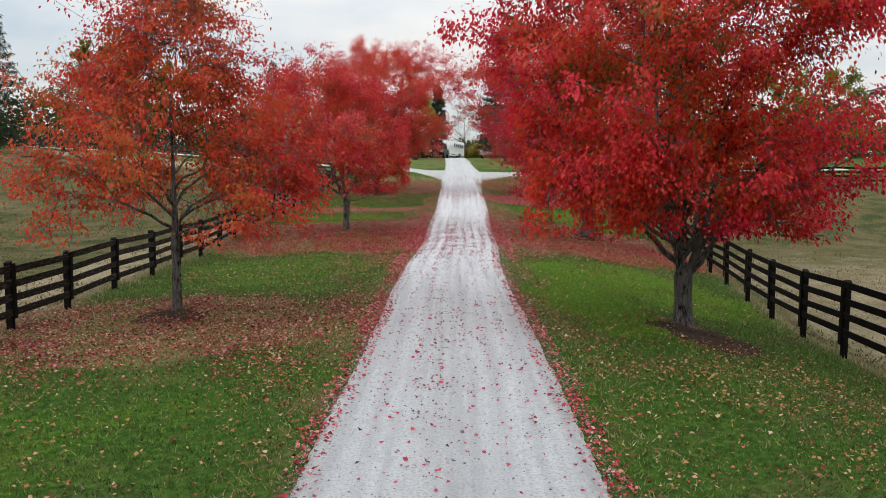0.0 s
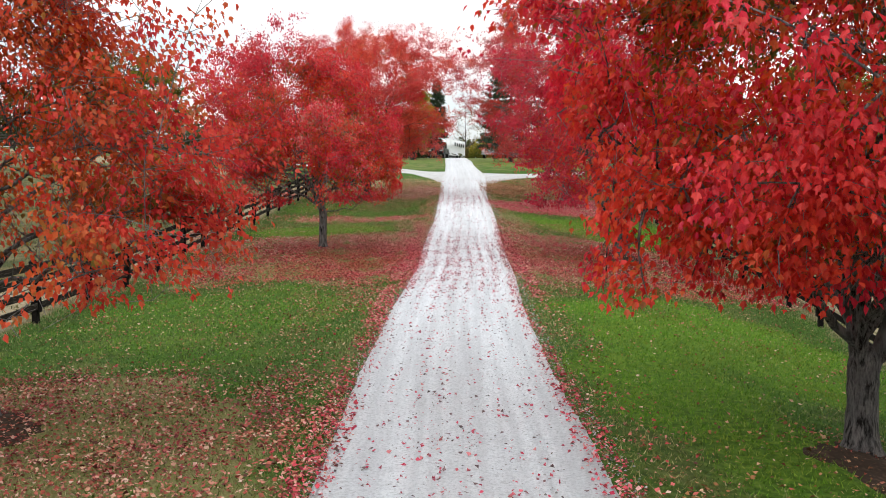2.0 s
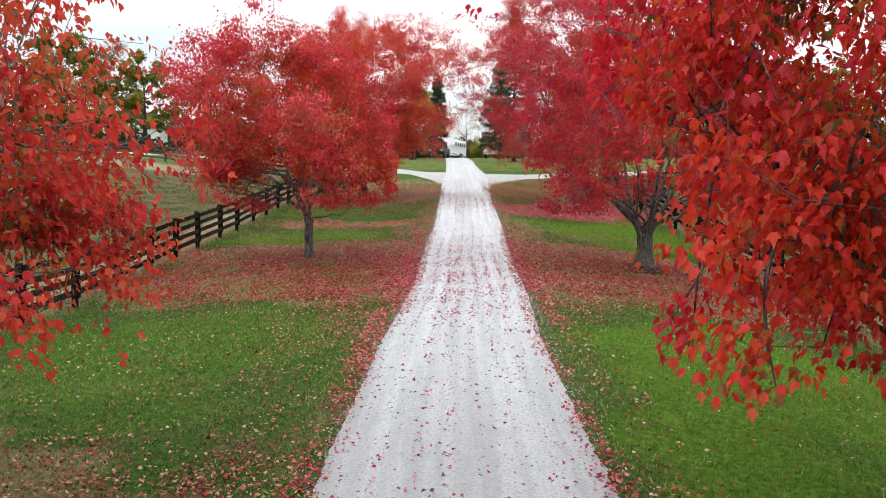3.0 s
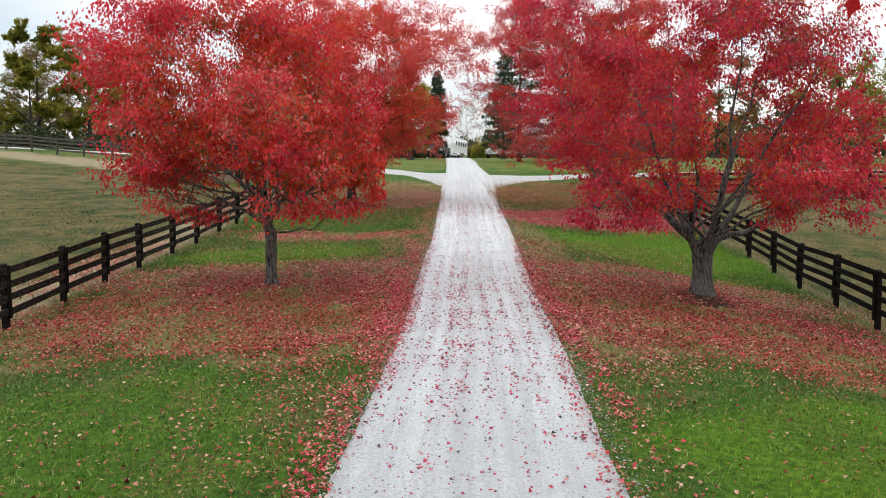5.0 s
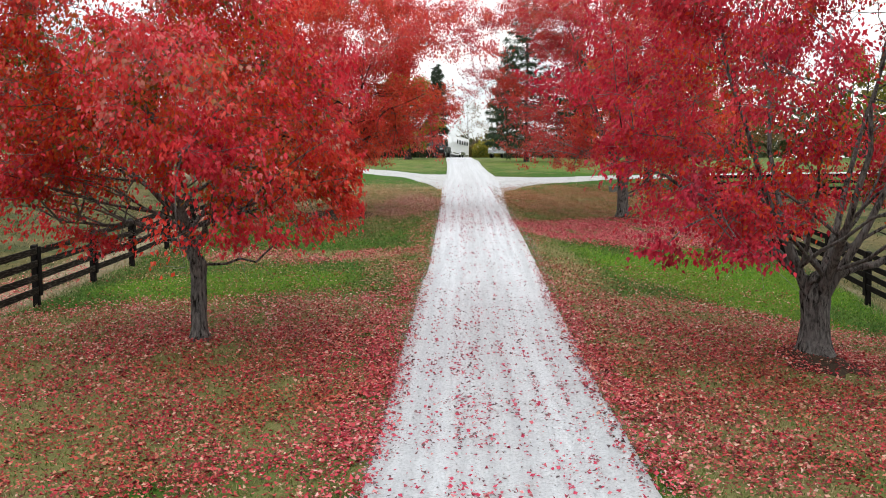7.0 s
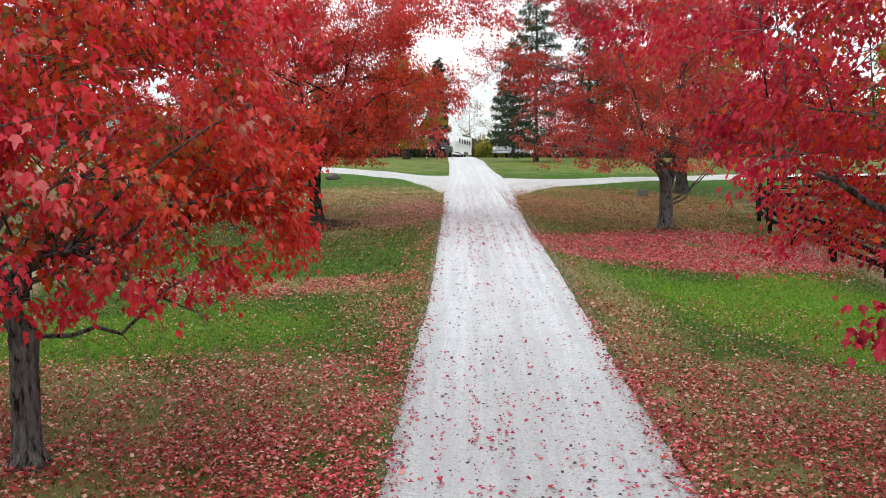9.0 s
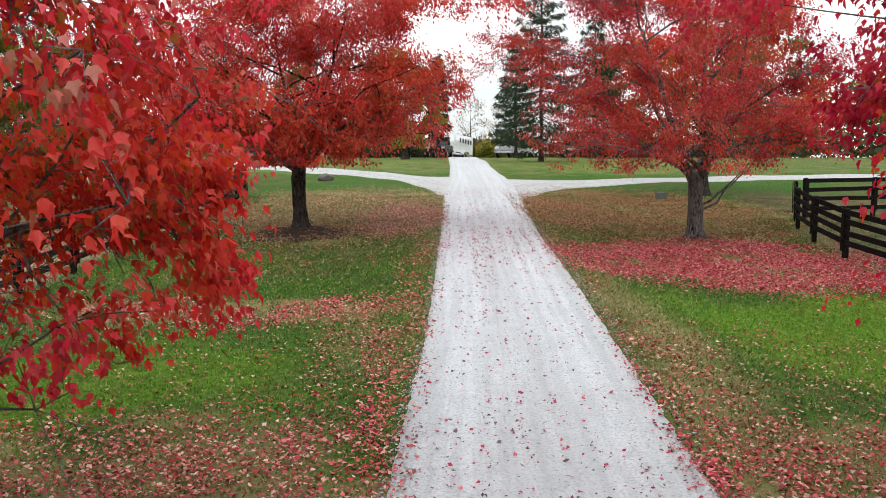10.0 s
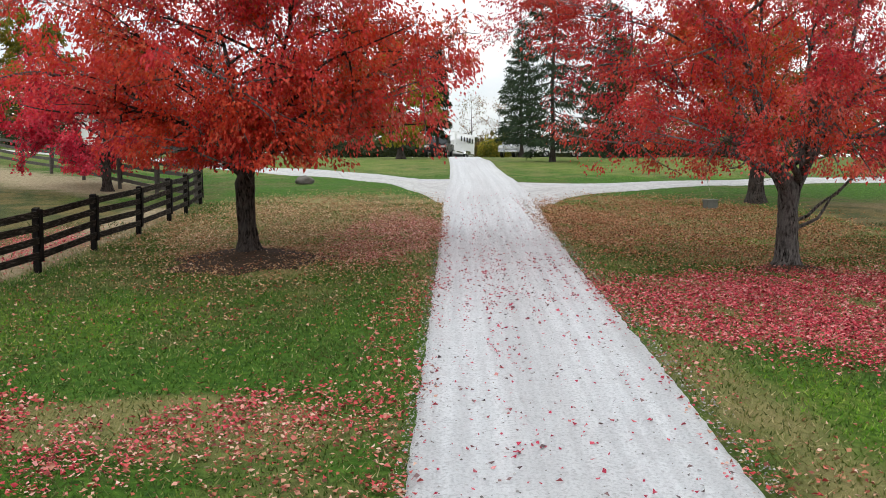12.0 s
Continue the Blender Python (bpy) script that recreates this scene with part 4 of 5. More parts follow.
def spruce(name, x, y, height, radius, low, seed, label, needles=16000, trunk_r=0.22, tuft=0.34, group="", slim=0.6):
    """A spruce: straight trunk, whorls of drooping boughs, hanging sprays of needles."""
    rng = np.random.default_rng(seed)
    root = thing(name, pose(x, y, ground1(x, y) - 0.05), label, "tree", group)
    z = np.linspace(0, height, 14)
    r = trunk_r * (1 - z / height) ** 0.9 + 0.02 + trunk_r * 0.8 * np.exp(-z / 0.25)
    P = np.stack([0.05 * np.sin(z), 0.05 * np.cos(0.8 * z), z], -1)
    v, f = tubes(P[None], r[None], 10)
    part("trunk", mesh_of("trunk", v, f, M_BARK, True), M_BARK, root)
    n = int((height - low) * 8)
    h = np.linspace(low, height * 0.985, n) + rng.uniform(-0.2, 0.2, n)
    u = np.clip((h - low) / (height - low), 0, 1)
    az = np.arange(n) * 2.39996 + rng.uniform(-0.3, 0.3, n)
    ln = radius * ((1 - u) ** slim * (0.75 + 0.25 * np.minimum(1, u * 8))) * rng.uniform(0.7, 1.12, n) + 0.12
    a = np.stack([0 * h, 0 * h, h], -1)
    d = np.stack([np.cos(az), np.sin(az), 0 * az], -1)
    b = a + d * ln[:, None] + np.stack([0 * h, 0 * h, -0.16 * ln + 0.35 * u * ln], -1)
    S = curve(a, (a + b) / 2 + np.stack([0 * h, 0 * h, -0.13 * ln], -1), b, 7)
    v, f = tubes(S, 0.035 * np.linspace(1, 0.15, 7)[None] * np.ones((n, 1)), 4)
    tagged(part("bough", mesh_of("bough", v, f, M_BARK, True), M_BARK, root), kind="stuff")
    w = ln / ln.sum()
    pick = rng.choice(n, needles, p=w)
    t = rng.beta(1.6, 1.0, needles)
    q = t * 6
    i0 = np.clip(q.astype(int), 0, 5)
    fr = (q - i0)[:, None]
    p = S[pick, i0] * (1 - fr) + S[pick, i0 + 1] * fr
    side = np.cross(d[pick], [0, 0, 1.0]) * (rng.normal(0, 0.30, needles) * ln[pick] * (1.05 - t) * 0.8)[:, None]
    p = p + side + rng.normal(0, 0.05, p.shape) - np.abs(rng.normal(0, 0.14, needles))[:, None] * [0, 0, 1]
    along = d[pick] * 0.5 + unit(side + 1e-9) * 0.6 - [0, 0, 0.7] + rng.normal(0, 0.35, p.shape)
    v, f = leaf_blades(p, along, rng.normal(0, 1, p.shape) + [0, 0, 0.6], tuft * rng.uniform(0.5, 1.2, needles), 0.2, 0.05)
    tagged(part("crown", mesh_of("crown", v, f, M_NEEDLES), M_NEEDLES, root), kind="stuff")
    return root


AVENUE = "maples along the drive"
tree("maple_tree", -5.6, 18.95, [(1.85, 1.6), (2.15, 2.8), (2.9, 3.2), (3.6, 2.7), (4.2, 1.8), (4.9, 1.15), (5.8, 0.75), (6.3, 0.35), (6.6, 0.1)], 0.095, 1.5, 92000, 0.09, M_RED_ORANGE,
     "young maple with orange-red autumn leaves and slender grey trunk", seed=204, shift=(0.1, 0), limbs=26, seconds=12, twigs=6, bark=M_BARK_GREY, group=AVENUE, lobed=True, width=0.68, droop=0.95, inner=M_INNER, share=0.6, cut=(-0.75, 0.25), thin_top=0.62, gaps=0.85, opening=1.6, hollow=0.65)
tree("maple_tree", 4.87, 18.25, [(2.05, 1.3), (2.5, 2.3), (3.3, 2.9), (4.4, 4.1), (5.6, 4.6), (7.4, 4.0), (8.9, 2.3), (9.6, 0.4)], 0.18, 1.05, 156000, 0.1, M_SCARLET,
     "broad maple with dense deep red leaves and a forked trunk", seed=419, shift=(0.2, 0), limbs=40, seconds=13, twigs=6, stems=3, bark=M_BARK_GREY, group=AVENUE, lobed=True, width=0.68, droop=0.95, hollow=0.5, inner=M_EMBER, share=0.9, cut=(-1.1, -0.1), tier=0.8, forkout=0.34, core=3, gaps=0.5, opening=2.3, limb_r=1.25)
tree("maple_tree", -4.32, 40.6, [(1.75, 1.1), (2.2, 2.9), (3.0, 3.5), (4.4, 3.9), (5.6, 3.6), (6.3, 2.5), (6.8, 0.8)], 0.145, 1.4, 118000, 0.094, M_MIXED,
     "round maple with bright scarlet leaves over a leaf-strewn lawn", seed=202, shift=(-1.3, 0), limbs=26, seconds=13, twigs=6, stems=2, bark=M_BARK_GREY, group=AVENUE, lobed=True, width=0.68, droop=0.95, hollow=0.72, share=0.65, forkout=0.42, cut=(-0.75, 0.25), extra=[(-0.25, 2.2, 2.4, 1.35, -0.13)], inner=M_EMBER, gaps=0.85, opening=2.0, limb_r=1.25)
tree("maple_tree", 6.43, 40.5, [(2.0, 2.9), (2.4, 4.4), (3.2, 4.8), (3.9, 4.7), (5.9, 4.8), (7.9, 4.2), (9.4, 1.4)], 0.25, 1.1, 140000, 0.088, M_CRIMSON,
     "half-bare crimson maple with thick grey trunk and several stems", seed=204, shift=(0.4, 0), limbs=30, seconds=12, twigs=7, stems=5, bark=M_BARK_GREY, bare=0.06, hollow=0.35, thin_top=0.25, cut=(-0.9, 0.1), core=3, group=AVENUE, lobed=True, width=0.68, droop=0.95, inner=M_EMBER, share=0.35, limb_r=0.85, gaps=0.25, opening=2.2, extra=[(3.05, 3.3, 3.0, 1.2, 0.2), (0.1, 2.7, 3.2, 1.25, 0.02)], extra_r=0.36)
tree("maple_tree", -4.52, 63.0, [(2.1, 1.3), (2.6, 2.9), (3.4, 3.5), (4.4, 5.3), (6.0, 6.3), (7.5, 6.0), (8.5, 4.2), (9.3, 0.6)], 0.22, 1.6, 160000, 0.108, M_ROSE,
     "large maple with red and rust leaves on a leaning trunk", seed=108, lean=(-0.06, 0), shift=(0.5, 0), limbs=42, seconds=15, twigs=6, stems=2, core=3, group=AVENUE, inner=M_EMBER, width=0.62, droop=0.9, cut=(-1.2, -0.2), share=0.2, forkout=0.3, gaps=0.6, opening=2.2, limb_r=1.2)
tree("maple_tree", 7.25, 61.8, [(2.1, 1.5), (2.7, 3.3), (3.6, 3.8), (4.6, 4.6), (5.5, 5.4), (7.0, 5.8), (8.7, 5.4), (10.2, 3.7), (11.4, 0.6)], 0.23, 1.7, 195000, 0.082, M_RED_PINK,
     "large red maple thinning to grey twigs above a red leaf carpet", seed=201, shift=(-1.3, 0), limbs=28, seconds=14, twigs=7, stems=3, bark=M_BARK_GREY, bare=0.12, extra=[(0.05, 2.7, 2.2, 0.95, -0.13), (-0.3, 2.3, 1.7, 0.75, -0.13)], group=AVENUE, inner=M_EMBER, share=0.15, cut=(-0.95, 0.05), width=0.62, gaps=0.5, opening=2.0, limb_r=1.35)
tree("maple_tree", 11.6, 76.5, [(2.2, 2.0), (3.2, 4.5), (6.0, 5.0), (9, 3.2), (10.6, 0.5)], 0.28, 2.2, 34000, 0.16, M_RED_ORANGE,
     "old maple with a thick dark trunk and rust-red crown", seed=25, limbs=18, seconds=9, twigs=6)
tree("maple_tree", -14.0, 80.0, [(0.9, 2.4), (1.9, 4.0), (3.7, 3.6), (5.3, 1.0)], 0.2, 0.9, 36000, 0.12, M_CRIMSON,
     "low spreading crimson maple in the pasture", seed=27, limbs=14, seconds=8, twigs=6)

# two unseen maples added behind the start to shade the near lawn
for k, (tx, ty) in enumerate([(-5.6, -2.0), (5.2, -3.0)]):
    tree("maple_tree", tx, ty, [(1.9, 1.6), (2.5, 3.4), (4.0, 4.6), (6.0, 5.0), (8.0, 4.0), (9.4, 0.8)], 0.2, 1.4, 13000, 0.22, M_RED,
         "unseen maple added behind the start to shade the near lawn", seed=51 + k, limbs=20, seconds=9, twigs=6, fine=False, stems=2, group=AVENUE)

# ---- trees in the distance ----
spruce("spruce_tree", 6.98, 102.0, 15.5, 4.3, 1.3, 31, "dark green spruce with a bare lower trunk on the lawn", 15000, 0.13, 0.36, slim=0.85)
spruce("spruce_tree", -0.75, 128.6, 10.6, 1.5, 2.5, 32, "dark spruce behind the hitched truck", 9000, 0.16, 0.45)
spruce("spruce_tree", 7.4, 131.0, 13.0, 2.6, 1.8, 33, "dark spruce behind the lawn", 9000, 0.16, 0.42)
spruce("spruce_tree", 13.5, 118.0, 13.0, 3.6, 0.8, 34, "dark spruce at the lawn's far edge", 8000, 0.22, 0.5)
spruce("spruce_tree", -28.0, 152.0, 15.5, 3.2, 0.5, 35, "tall dark spruce beyond the pasture", 7000, 0.25, 0.55)
spruce("spruce_tree", -49.0, 100.0, 16.0, 3.6, 0.6, 36, "tall dark spruce behind the pasture fence", 9000, 0.25, 0.5)
tree("yellow_tree", -3.4, 112.0, [(1.2, 1.4), (2.5, 2.4), (5.0, 2.4), (7.5, 1.6), (8.6, 0.4)], 0.28, 1.3, 20000, 0.23, M_GOLD,
     "yellow-green tree just turning, at the lawn's edge", seed=41, limbs=14, seconds=8, twigs=5, fine=False)
tree("yellow_tree", -36.0, 122.0, [(1.6, 2.5), (3, 4.6), (7, 4.6), (10, 2.6), (11.5, 0.6)], 0.34, 1.8, 22000, 0.26, M_YELLOW,
     "olive-yellow tree behind the far pasture fence", seed=42, limbs=14, seconds=8, twigs=5, fine=False)
tree("yellow_tree", -45.5, 121.0, [(1.4, 3.0), (3.0, 5.4), (7.0, 5.8), (11.0, 4.0), (13.6, 0.8)], 0.34, 1.6, 32000, 0.31, M_YELLOW,
     "olive-yellow tree behind the far pasture fence", seed=43, limbs=14, seconds=8, twigs=5, fine=False)
tree("thin_tree", -44.0, 132.0, [(2.5, 2.5), (4.5, 4.4), (9, 4.6), (12.5, 2.6), (14, 0.6)], 0.28, 2.4, 14000, 0.19, M_TAN,
     "thin tan-leaved tree, nearly bare", seed=44, limbs=16, seconds=9, twigs=6, bare=0.2, clump=0.35)
tree("thin_tree", -54.0, 138.0, [(2.5, 2.5), (4.5, 4.0), (8, 4.4), (11.5, 2.6), (13, 0.6)], 0.28, 2.4, 14000, 0.19, M_TAN,
     "thin tan-leaved tree, nearly bare", seed=45, limbs=16, seconds=9, twigs=6, bare=0.2, clump=0.35)
tree("thin_tree", 5.2, 215.0, [(2.5, 2.0), (4.5, 3.6), (8, 3.6), (10.5, 1.8), (12, 0.4)], 0.2, 2.2, 900, 0.28, M_TAN,
     "far thin tree, grey-green and half bare", seed=46, limbs=12, seconds=7, twigs=5, fine=False, bare=0.3, clump=0.35)
tree("thin_tree", 10.5, 220.0, [(2.5, 2.0), (4.5, 3.8), (8, 3.6), (9.5, 1.8), (11, 0.4)], 0.2, 2.2, 900, 0.28, M_TAN,
     "far thin tree, grey-green and half bare", seed=47, limbs=12, seconds=7, twigs=5, fine=False, bare=0.3, clump=0.35)
for k, (tx, ty, hs_, mt) in enumerate([(24, 118, 1.0, M_YELLOW), (33, 128, 1.15, M_TAN), (44, 120, 1.0, M_YELLOW), (20, 140, 1.1, M_TAN), (-16, 138, 0.9, M_TAN), (-68, 128, 1.1, M_TAN), (56, 130, 1.1, M_YELLOW)]):
    tree("field_tree", tx, ty, [(1.6 * hs_, 2.4 * hs_), (3 * hs_, 4.4 * hs_), (7 * hs_, 4.4 * hs_), (10 * hs_, 2.4 * hs_), (11.5 * hs_, 0.5)], 0.32, 1.8, 9000, 0.32, mt,
         "autumn tree at the far side of the field", seed=60 + k, limbs=13, seconds=7, twigs=5, clump=0.3, fine=False)


def leafy_mass(name, spots, size, mat, label, category, seed, kind=""):
    """Uneven leafy masses: spots of (x, y, half-width, half-depth, height, leaves)."""
    rng = np.random.default_rng(seed)
    ps, als = [], []
    for x, y, rx, ry, h, n in spots:
        u, v = rng.uniform(-1, 1, n), rng.uniform(-1, 1, n)
        humps = 0.72 + 0.2 * np.sin(u * rx * 0.9 + x) + 0.14 * np.sin(u * rx * 2.3 + 1.7 * x) + 0.1 * np.sin(u * rx * 5.1)
        w = rng.uniform(0, 1, n) ** 0.8
        px, py = x + u * rx, y + v * ry
        ps.append(np.stack([px, py, ground(px, py) + h * humps * w * (1 - 0.5 * v ** 2)], -1))
        als.append(np.stack([rng.normal(0, 1, n), rng.normal(0, 1, n), rng.normal(0.1, 0.7, n)], -1))
    p, a = np.concatenate(ps), np.concatenate(als)
    v, f = leaf_blades(p, a, rng.normal(0, 1, p.shape) + [0, -0.6, 0.6], size * rng.uniform(0.6, 1.3, len(p)), 0.8)
    return tagged(new(name, mesh_of(name, v, f, mat)), label, category, kind=kind)


leafy_mass("far_woods", [(-95, 170, 45, 8, 13, 6000), (-38, 205, 34, 8, 10, 6000), (34, 225, 40, 8, 5, 5000), (75, 165, 40, 8, 12, 6000), (130, 120, 30, 12, 12, 6000), (-140, 120, 30, 12, 13, 6000),
                         (-190, 40, 25, 60, 13, 2500), (180, 30, 25, 60, 13, 2500), (0, 330, 200, 10, 8, 7000)], 1.1, M_FARWOOD, "far mixed autumn woods along the horizon", "woods", 71, "stuff")
leafy_mass("hedge", [(-50, 112, 22, 1.2, 2.6, 9000)], 0.3, M_HEDGE, "dark clipped hedge behind the far fence", "hedge", 72)
leafy_mass("hedge", [(9.5, 178, 4.5, 1.2, 3.6, 3500)], 0.35, M_YELLOW, "yellow-green hedge beyond the parking place", "hedge", 73)
leafy_mass("shrub", [(5.0, 180, 0.7, 0.7, 3.3, 2200)], 0.28, M_TAN, "upright rust-brown shrub beside the trailer", "shrub", 74)
leafy_mass("hedge", [(-7.2, 136, 5.2, 1.0, 1.9, 3000)], 0.3, M_HEDGE, "dark low hedge beside the far lawn", "hedge", 76)
leafy_mass("hedge", [(22, 150, 14, 1.5, 3.0, 6000)], 0.35, M_HEDGE, "dark hedge behind the spruces", "hedge", 75)


# ---- fences ----
def shared(name, bm, mat):
    me = bpy.data.meshes.new(name)
    bm.to_mesh(me)
    bm.free()
    me.materials.append(mat)
    return me


def post_mesh(h, w, mat):
    bm = bmesh.new()
    box(w, w, h + 0.3, (0, 0, h / 2 - 0.15), 0.012, bm)
    for v in bm.verts:
        if v.co.z > h - 0.05:
            v.co.z += 0.03 * (v.co.x / w)
    return shared("post", bm, mat)


def fence(posts, side, rails, label, mat=None, h=1.42, width=0.125, seed=1, facing=True, tall=None, boards=None):
    """Posts at the places given, boards between them, and a facing board over the joints. side: +1 or -1, the way the boards face."""
    mat = mat or M_FENCE
    boards = boards or mat
    rng = np.random.default_rng(seed)
    pts = [Vector((x, y, ground1(x, y))) for x, y in posts]
    root = thing("fence", Matrix.Translation(pts[0]), label, "fence")
    inv = Matrix.Translation(-pts[0])
    pm = post_mesh(h, width, mat)
    bm_ = shared("board", box(1, 0.028, 0.145, (0, 0, 0), 0.006), boards)
    fm = shared("facing_board", box(0.15, 0.024, h * 0.8, (0, 0, h * 0.58), 0.006), mat)
    size = [float(np.interp(p.y, tall[0], tall[1])) / h if tall else 1.0 for p in pts]
    for i, p in enumerate(pts):
        a, b = pts[max(i - 1, 0)], pts[min(i + 1, len(pts) - 1)]
        d = (b - a).normalized()
        turn = math.atan2(d.y, d.x)
        m = Matrix.Translation(p) @ Euler((rng.normal(0, 0.012), rng.normal(0, 0.014), turn)).to_matrix().to_4x4() @ Matrix.Diagonal((1, 1, size[i], 1))
        ob = part("post", pm, mat, root)
        ob.matrix_basis = inv @ m
        if facing:
            ob = part("facing_board", fm, mat, root)
            ob.matrix_basis = inv @ m @ Matrix.Translation((0, side * (width / 2 + 0.042), 0))
        if i + 1 < len(pts):
            q = pts[i + 1]
            for r in rails:
                s, e = p + Vector((0, 0, r * size[i] + rng.normal(0, 0.012))), q + Vector((0, 0, r * size[i + 1] + rng.normal(0, 0.012)))
                w = e - s
                yaw, pitch = math.atan2(w.y, w.x), -math.atan2(w.z, math.hypot(w.x, w.y))
                m = Matrix.Translation((s + e) / 2) @ Euler((0, pitch, yaw)).to_matrix().to_4x4() @ Matrix.Translation((0, side * (width / 2 + 0.0145), 0))
                ob = part("board", bm_, boards, root)
                ob.matrix_basis = inv @ m @ Matrix.Diagonal((w.length - 0.004, 1, 1, 1))
    return root


def along(xs, ys, at):
    return [(float(np.interp(v, ys, xs)), v) for v in at]


LEFT_POSTS = [3.2, 6.2, 9.1, 12.1, 15.0, 17.9, 20.8, 24.0, 27.4, 30.4, 33.4, 36.5, 39.5, 42.1, 44.7, 47.8, 50.5, 53.4, 55.9, 58.5, 61.0, 64.0, 67.3, 70.3, 72.9, 75.6]
RIGHT_POSTS = [5.0, 7.8, 10.6, 13.4, 16.6, 19.6, 22.2, 25.2, 28.2, 31.4, 34.4, 37.4, 40.4, 43.5, 46.5, 49.0, 51.2, 53.8, 56.2, 58.5, 60.9, 63.8, 66.6]
fence(along(LEFT_X, LEFT_Y, LEFT_POSTS), -1, (1.25, 0.97, 0.68, 0.38), "four-board fence of black posts and weathered boards along the leaf-strewn lawn", seed=81, h=1.38, tall=([20, 42, 64], [1.38, 1.36, 1.34]), boards=M_BOARD)
fence(along(RIGHT_X, RIGHT_Y, RIGHT_POSTS), 1, (1.62, 1.29, 0.96, 0.62), "black four-board fence on sloping ground beside the lawn", seed=82, h=1.72, tall=([22, 43, 60], [1.72, 1.5, 1.32]))
fence([(12.5, 66.9), (15.2, 67.6), (18.1, 68.2), (21, 68.8), (24, 69.3), (27, 69.8), (30, 70.2), (33, 70.6), (36, 71)], -1, (1.33, 1.02, 0.70, 0.37), "black four-board fence across the pasture", seed=83)
fence([(-9.2, 75.9), (-11.5, 78.6), (-14, 81.5), (-16.6, 84.2), (-19.2, 86.8), (-21.8, 89.4), (-24.5, 92), (-27.4, 93.6), (-30.4, 95.2), (-33.4, 97), (-36.4, 98.8), (-39.5, 100.6), (-42.5, 102.4), (-45.5, 104.2), (-48.5, 106), (-51.5, 107.6)],
      -1, (1.33, 1.02, 0.70, 0.37), "weathered dark board fence along the far pasture lane", seed=84, mat=M_FENCE_OLD)


# ---- vehicles and buildings by the far end of the drive ----
def wheel(parent, x, y, r=0.39, w=0.26):
    t = part("tyre", disc(r, w, 24, 0.04), M_TYRE, parent)
    t.location = (x, y, r)
    rim = part("rim", disc(r * 0.6, w + 0.02, 16, 0.02), M_RIM, t)
    return t


def horse_trailer(m):
    root = thing("horse_trailer", m, "white gooseneck horse trailer with small dark windows", "trailer")
    L = 9.0
    body = prism([(0, 0.55), (L, 0.55), (L, 2.66), (L - 0.1, 2.76), (-1.7, 2.76), (-2.0, 2.6), (-2.0, 1.75), (-0.15, 1.6)], 2.1, 0.05)
    for v in body.verts:
        if v.co.x < 0.05:
            v.co.y *= max(0.1, 0.62 + v.co.x * 0.3)
    part("body", body, M_WHITE, root)
    for k in range(5):
        for s in (-1, 1):
            w = part("window", box(0.52, 0.03, 0.42, (3.6 + 1.12 * k, s * 1.065, 2.1), 0.02), M_WINDOW, root)
            part("window_frame", box(0.60, 0.02, 0.50, (3.6 + 1.12 * k, s * 1.053, 2.1), 0.02), M_CHROME, w)
    for s in (-1, 1):
        d = part("door", box(0.75, 0.03, 1.8, (1.4, s * 1.06, 1.55), 0.02), M_WHITE, root)
        part("door_handle", box(0.12, 0.05, 0.05, (1.65, s * 1.09, 1.5), 0.01), M_CHROME, d)
        part("fender", prism([(4.6, 0.62), (6.9, 0.62), (6.7, 0.98), (4.8, 0.98)], 0.2, 0.03), M_CHROME, root).location.y = s * 1.1
        for x in (5.25, 6.25):
            wheel(root, x, s * 0.96, 0.38, 0.24)
        part("tail_lamp", box(0.04, 0.16, 0.3, (L + 0.02, s * 0.85, 1.1), 0.01), M_REDLAMP, root)
        part("trim_stripe", box(L - 0.4, 0.012, 0.12, (L / 2, s * 1.058, 0.72), 0.004), M_CHROME, root)
    part("coupler", box(0.14, 0.14, 0.85, (-1.6, 0, 1.5), 0.02), M_DARKPAINT, root)
    part("landing_jack", box(0.12, 0.12, 1.2, (0.0, 0.8, 0.75), 0.02), M_DARKPAINT, root)
    return root


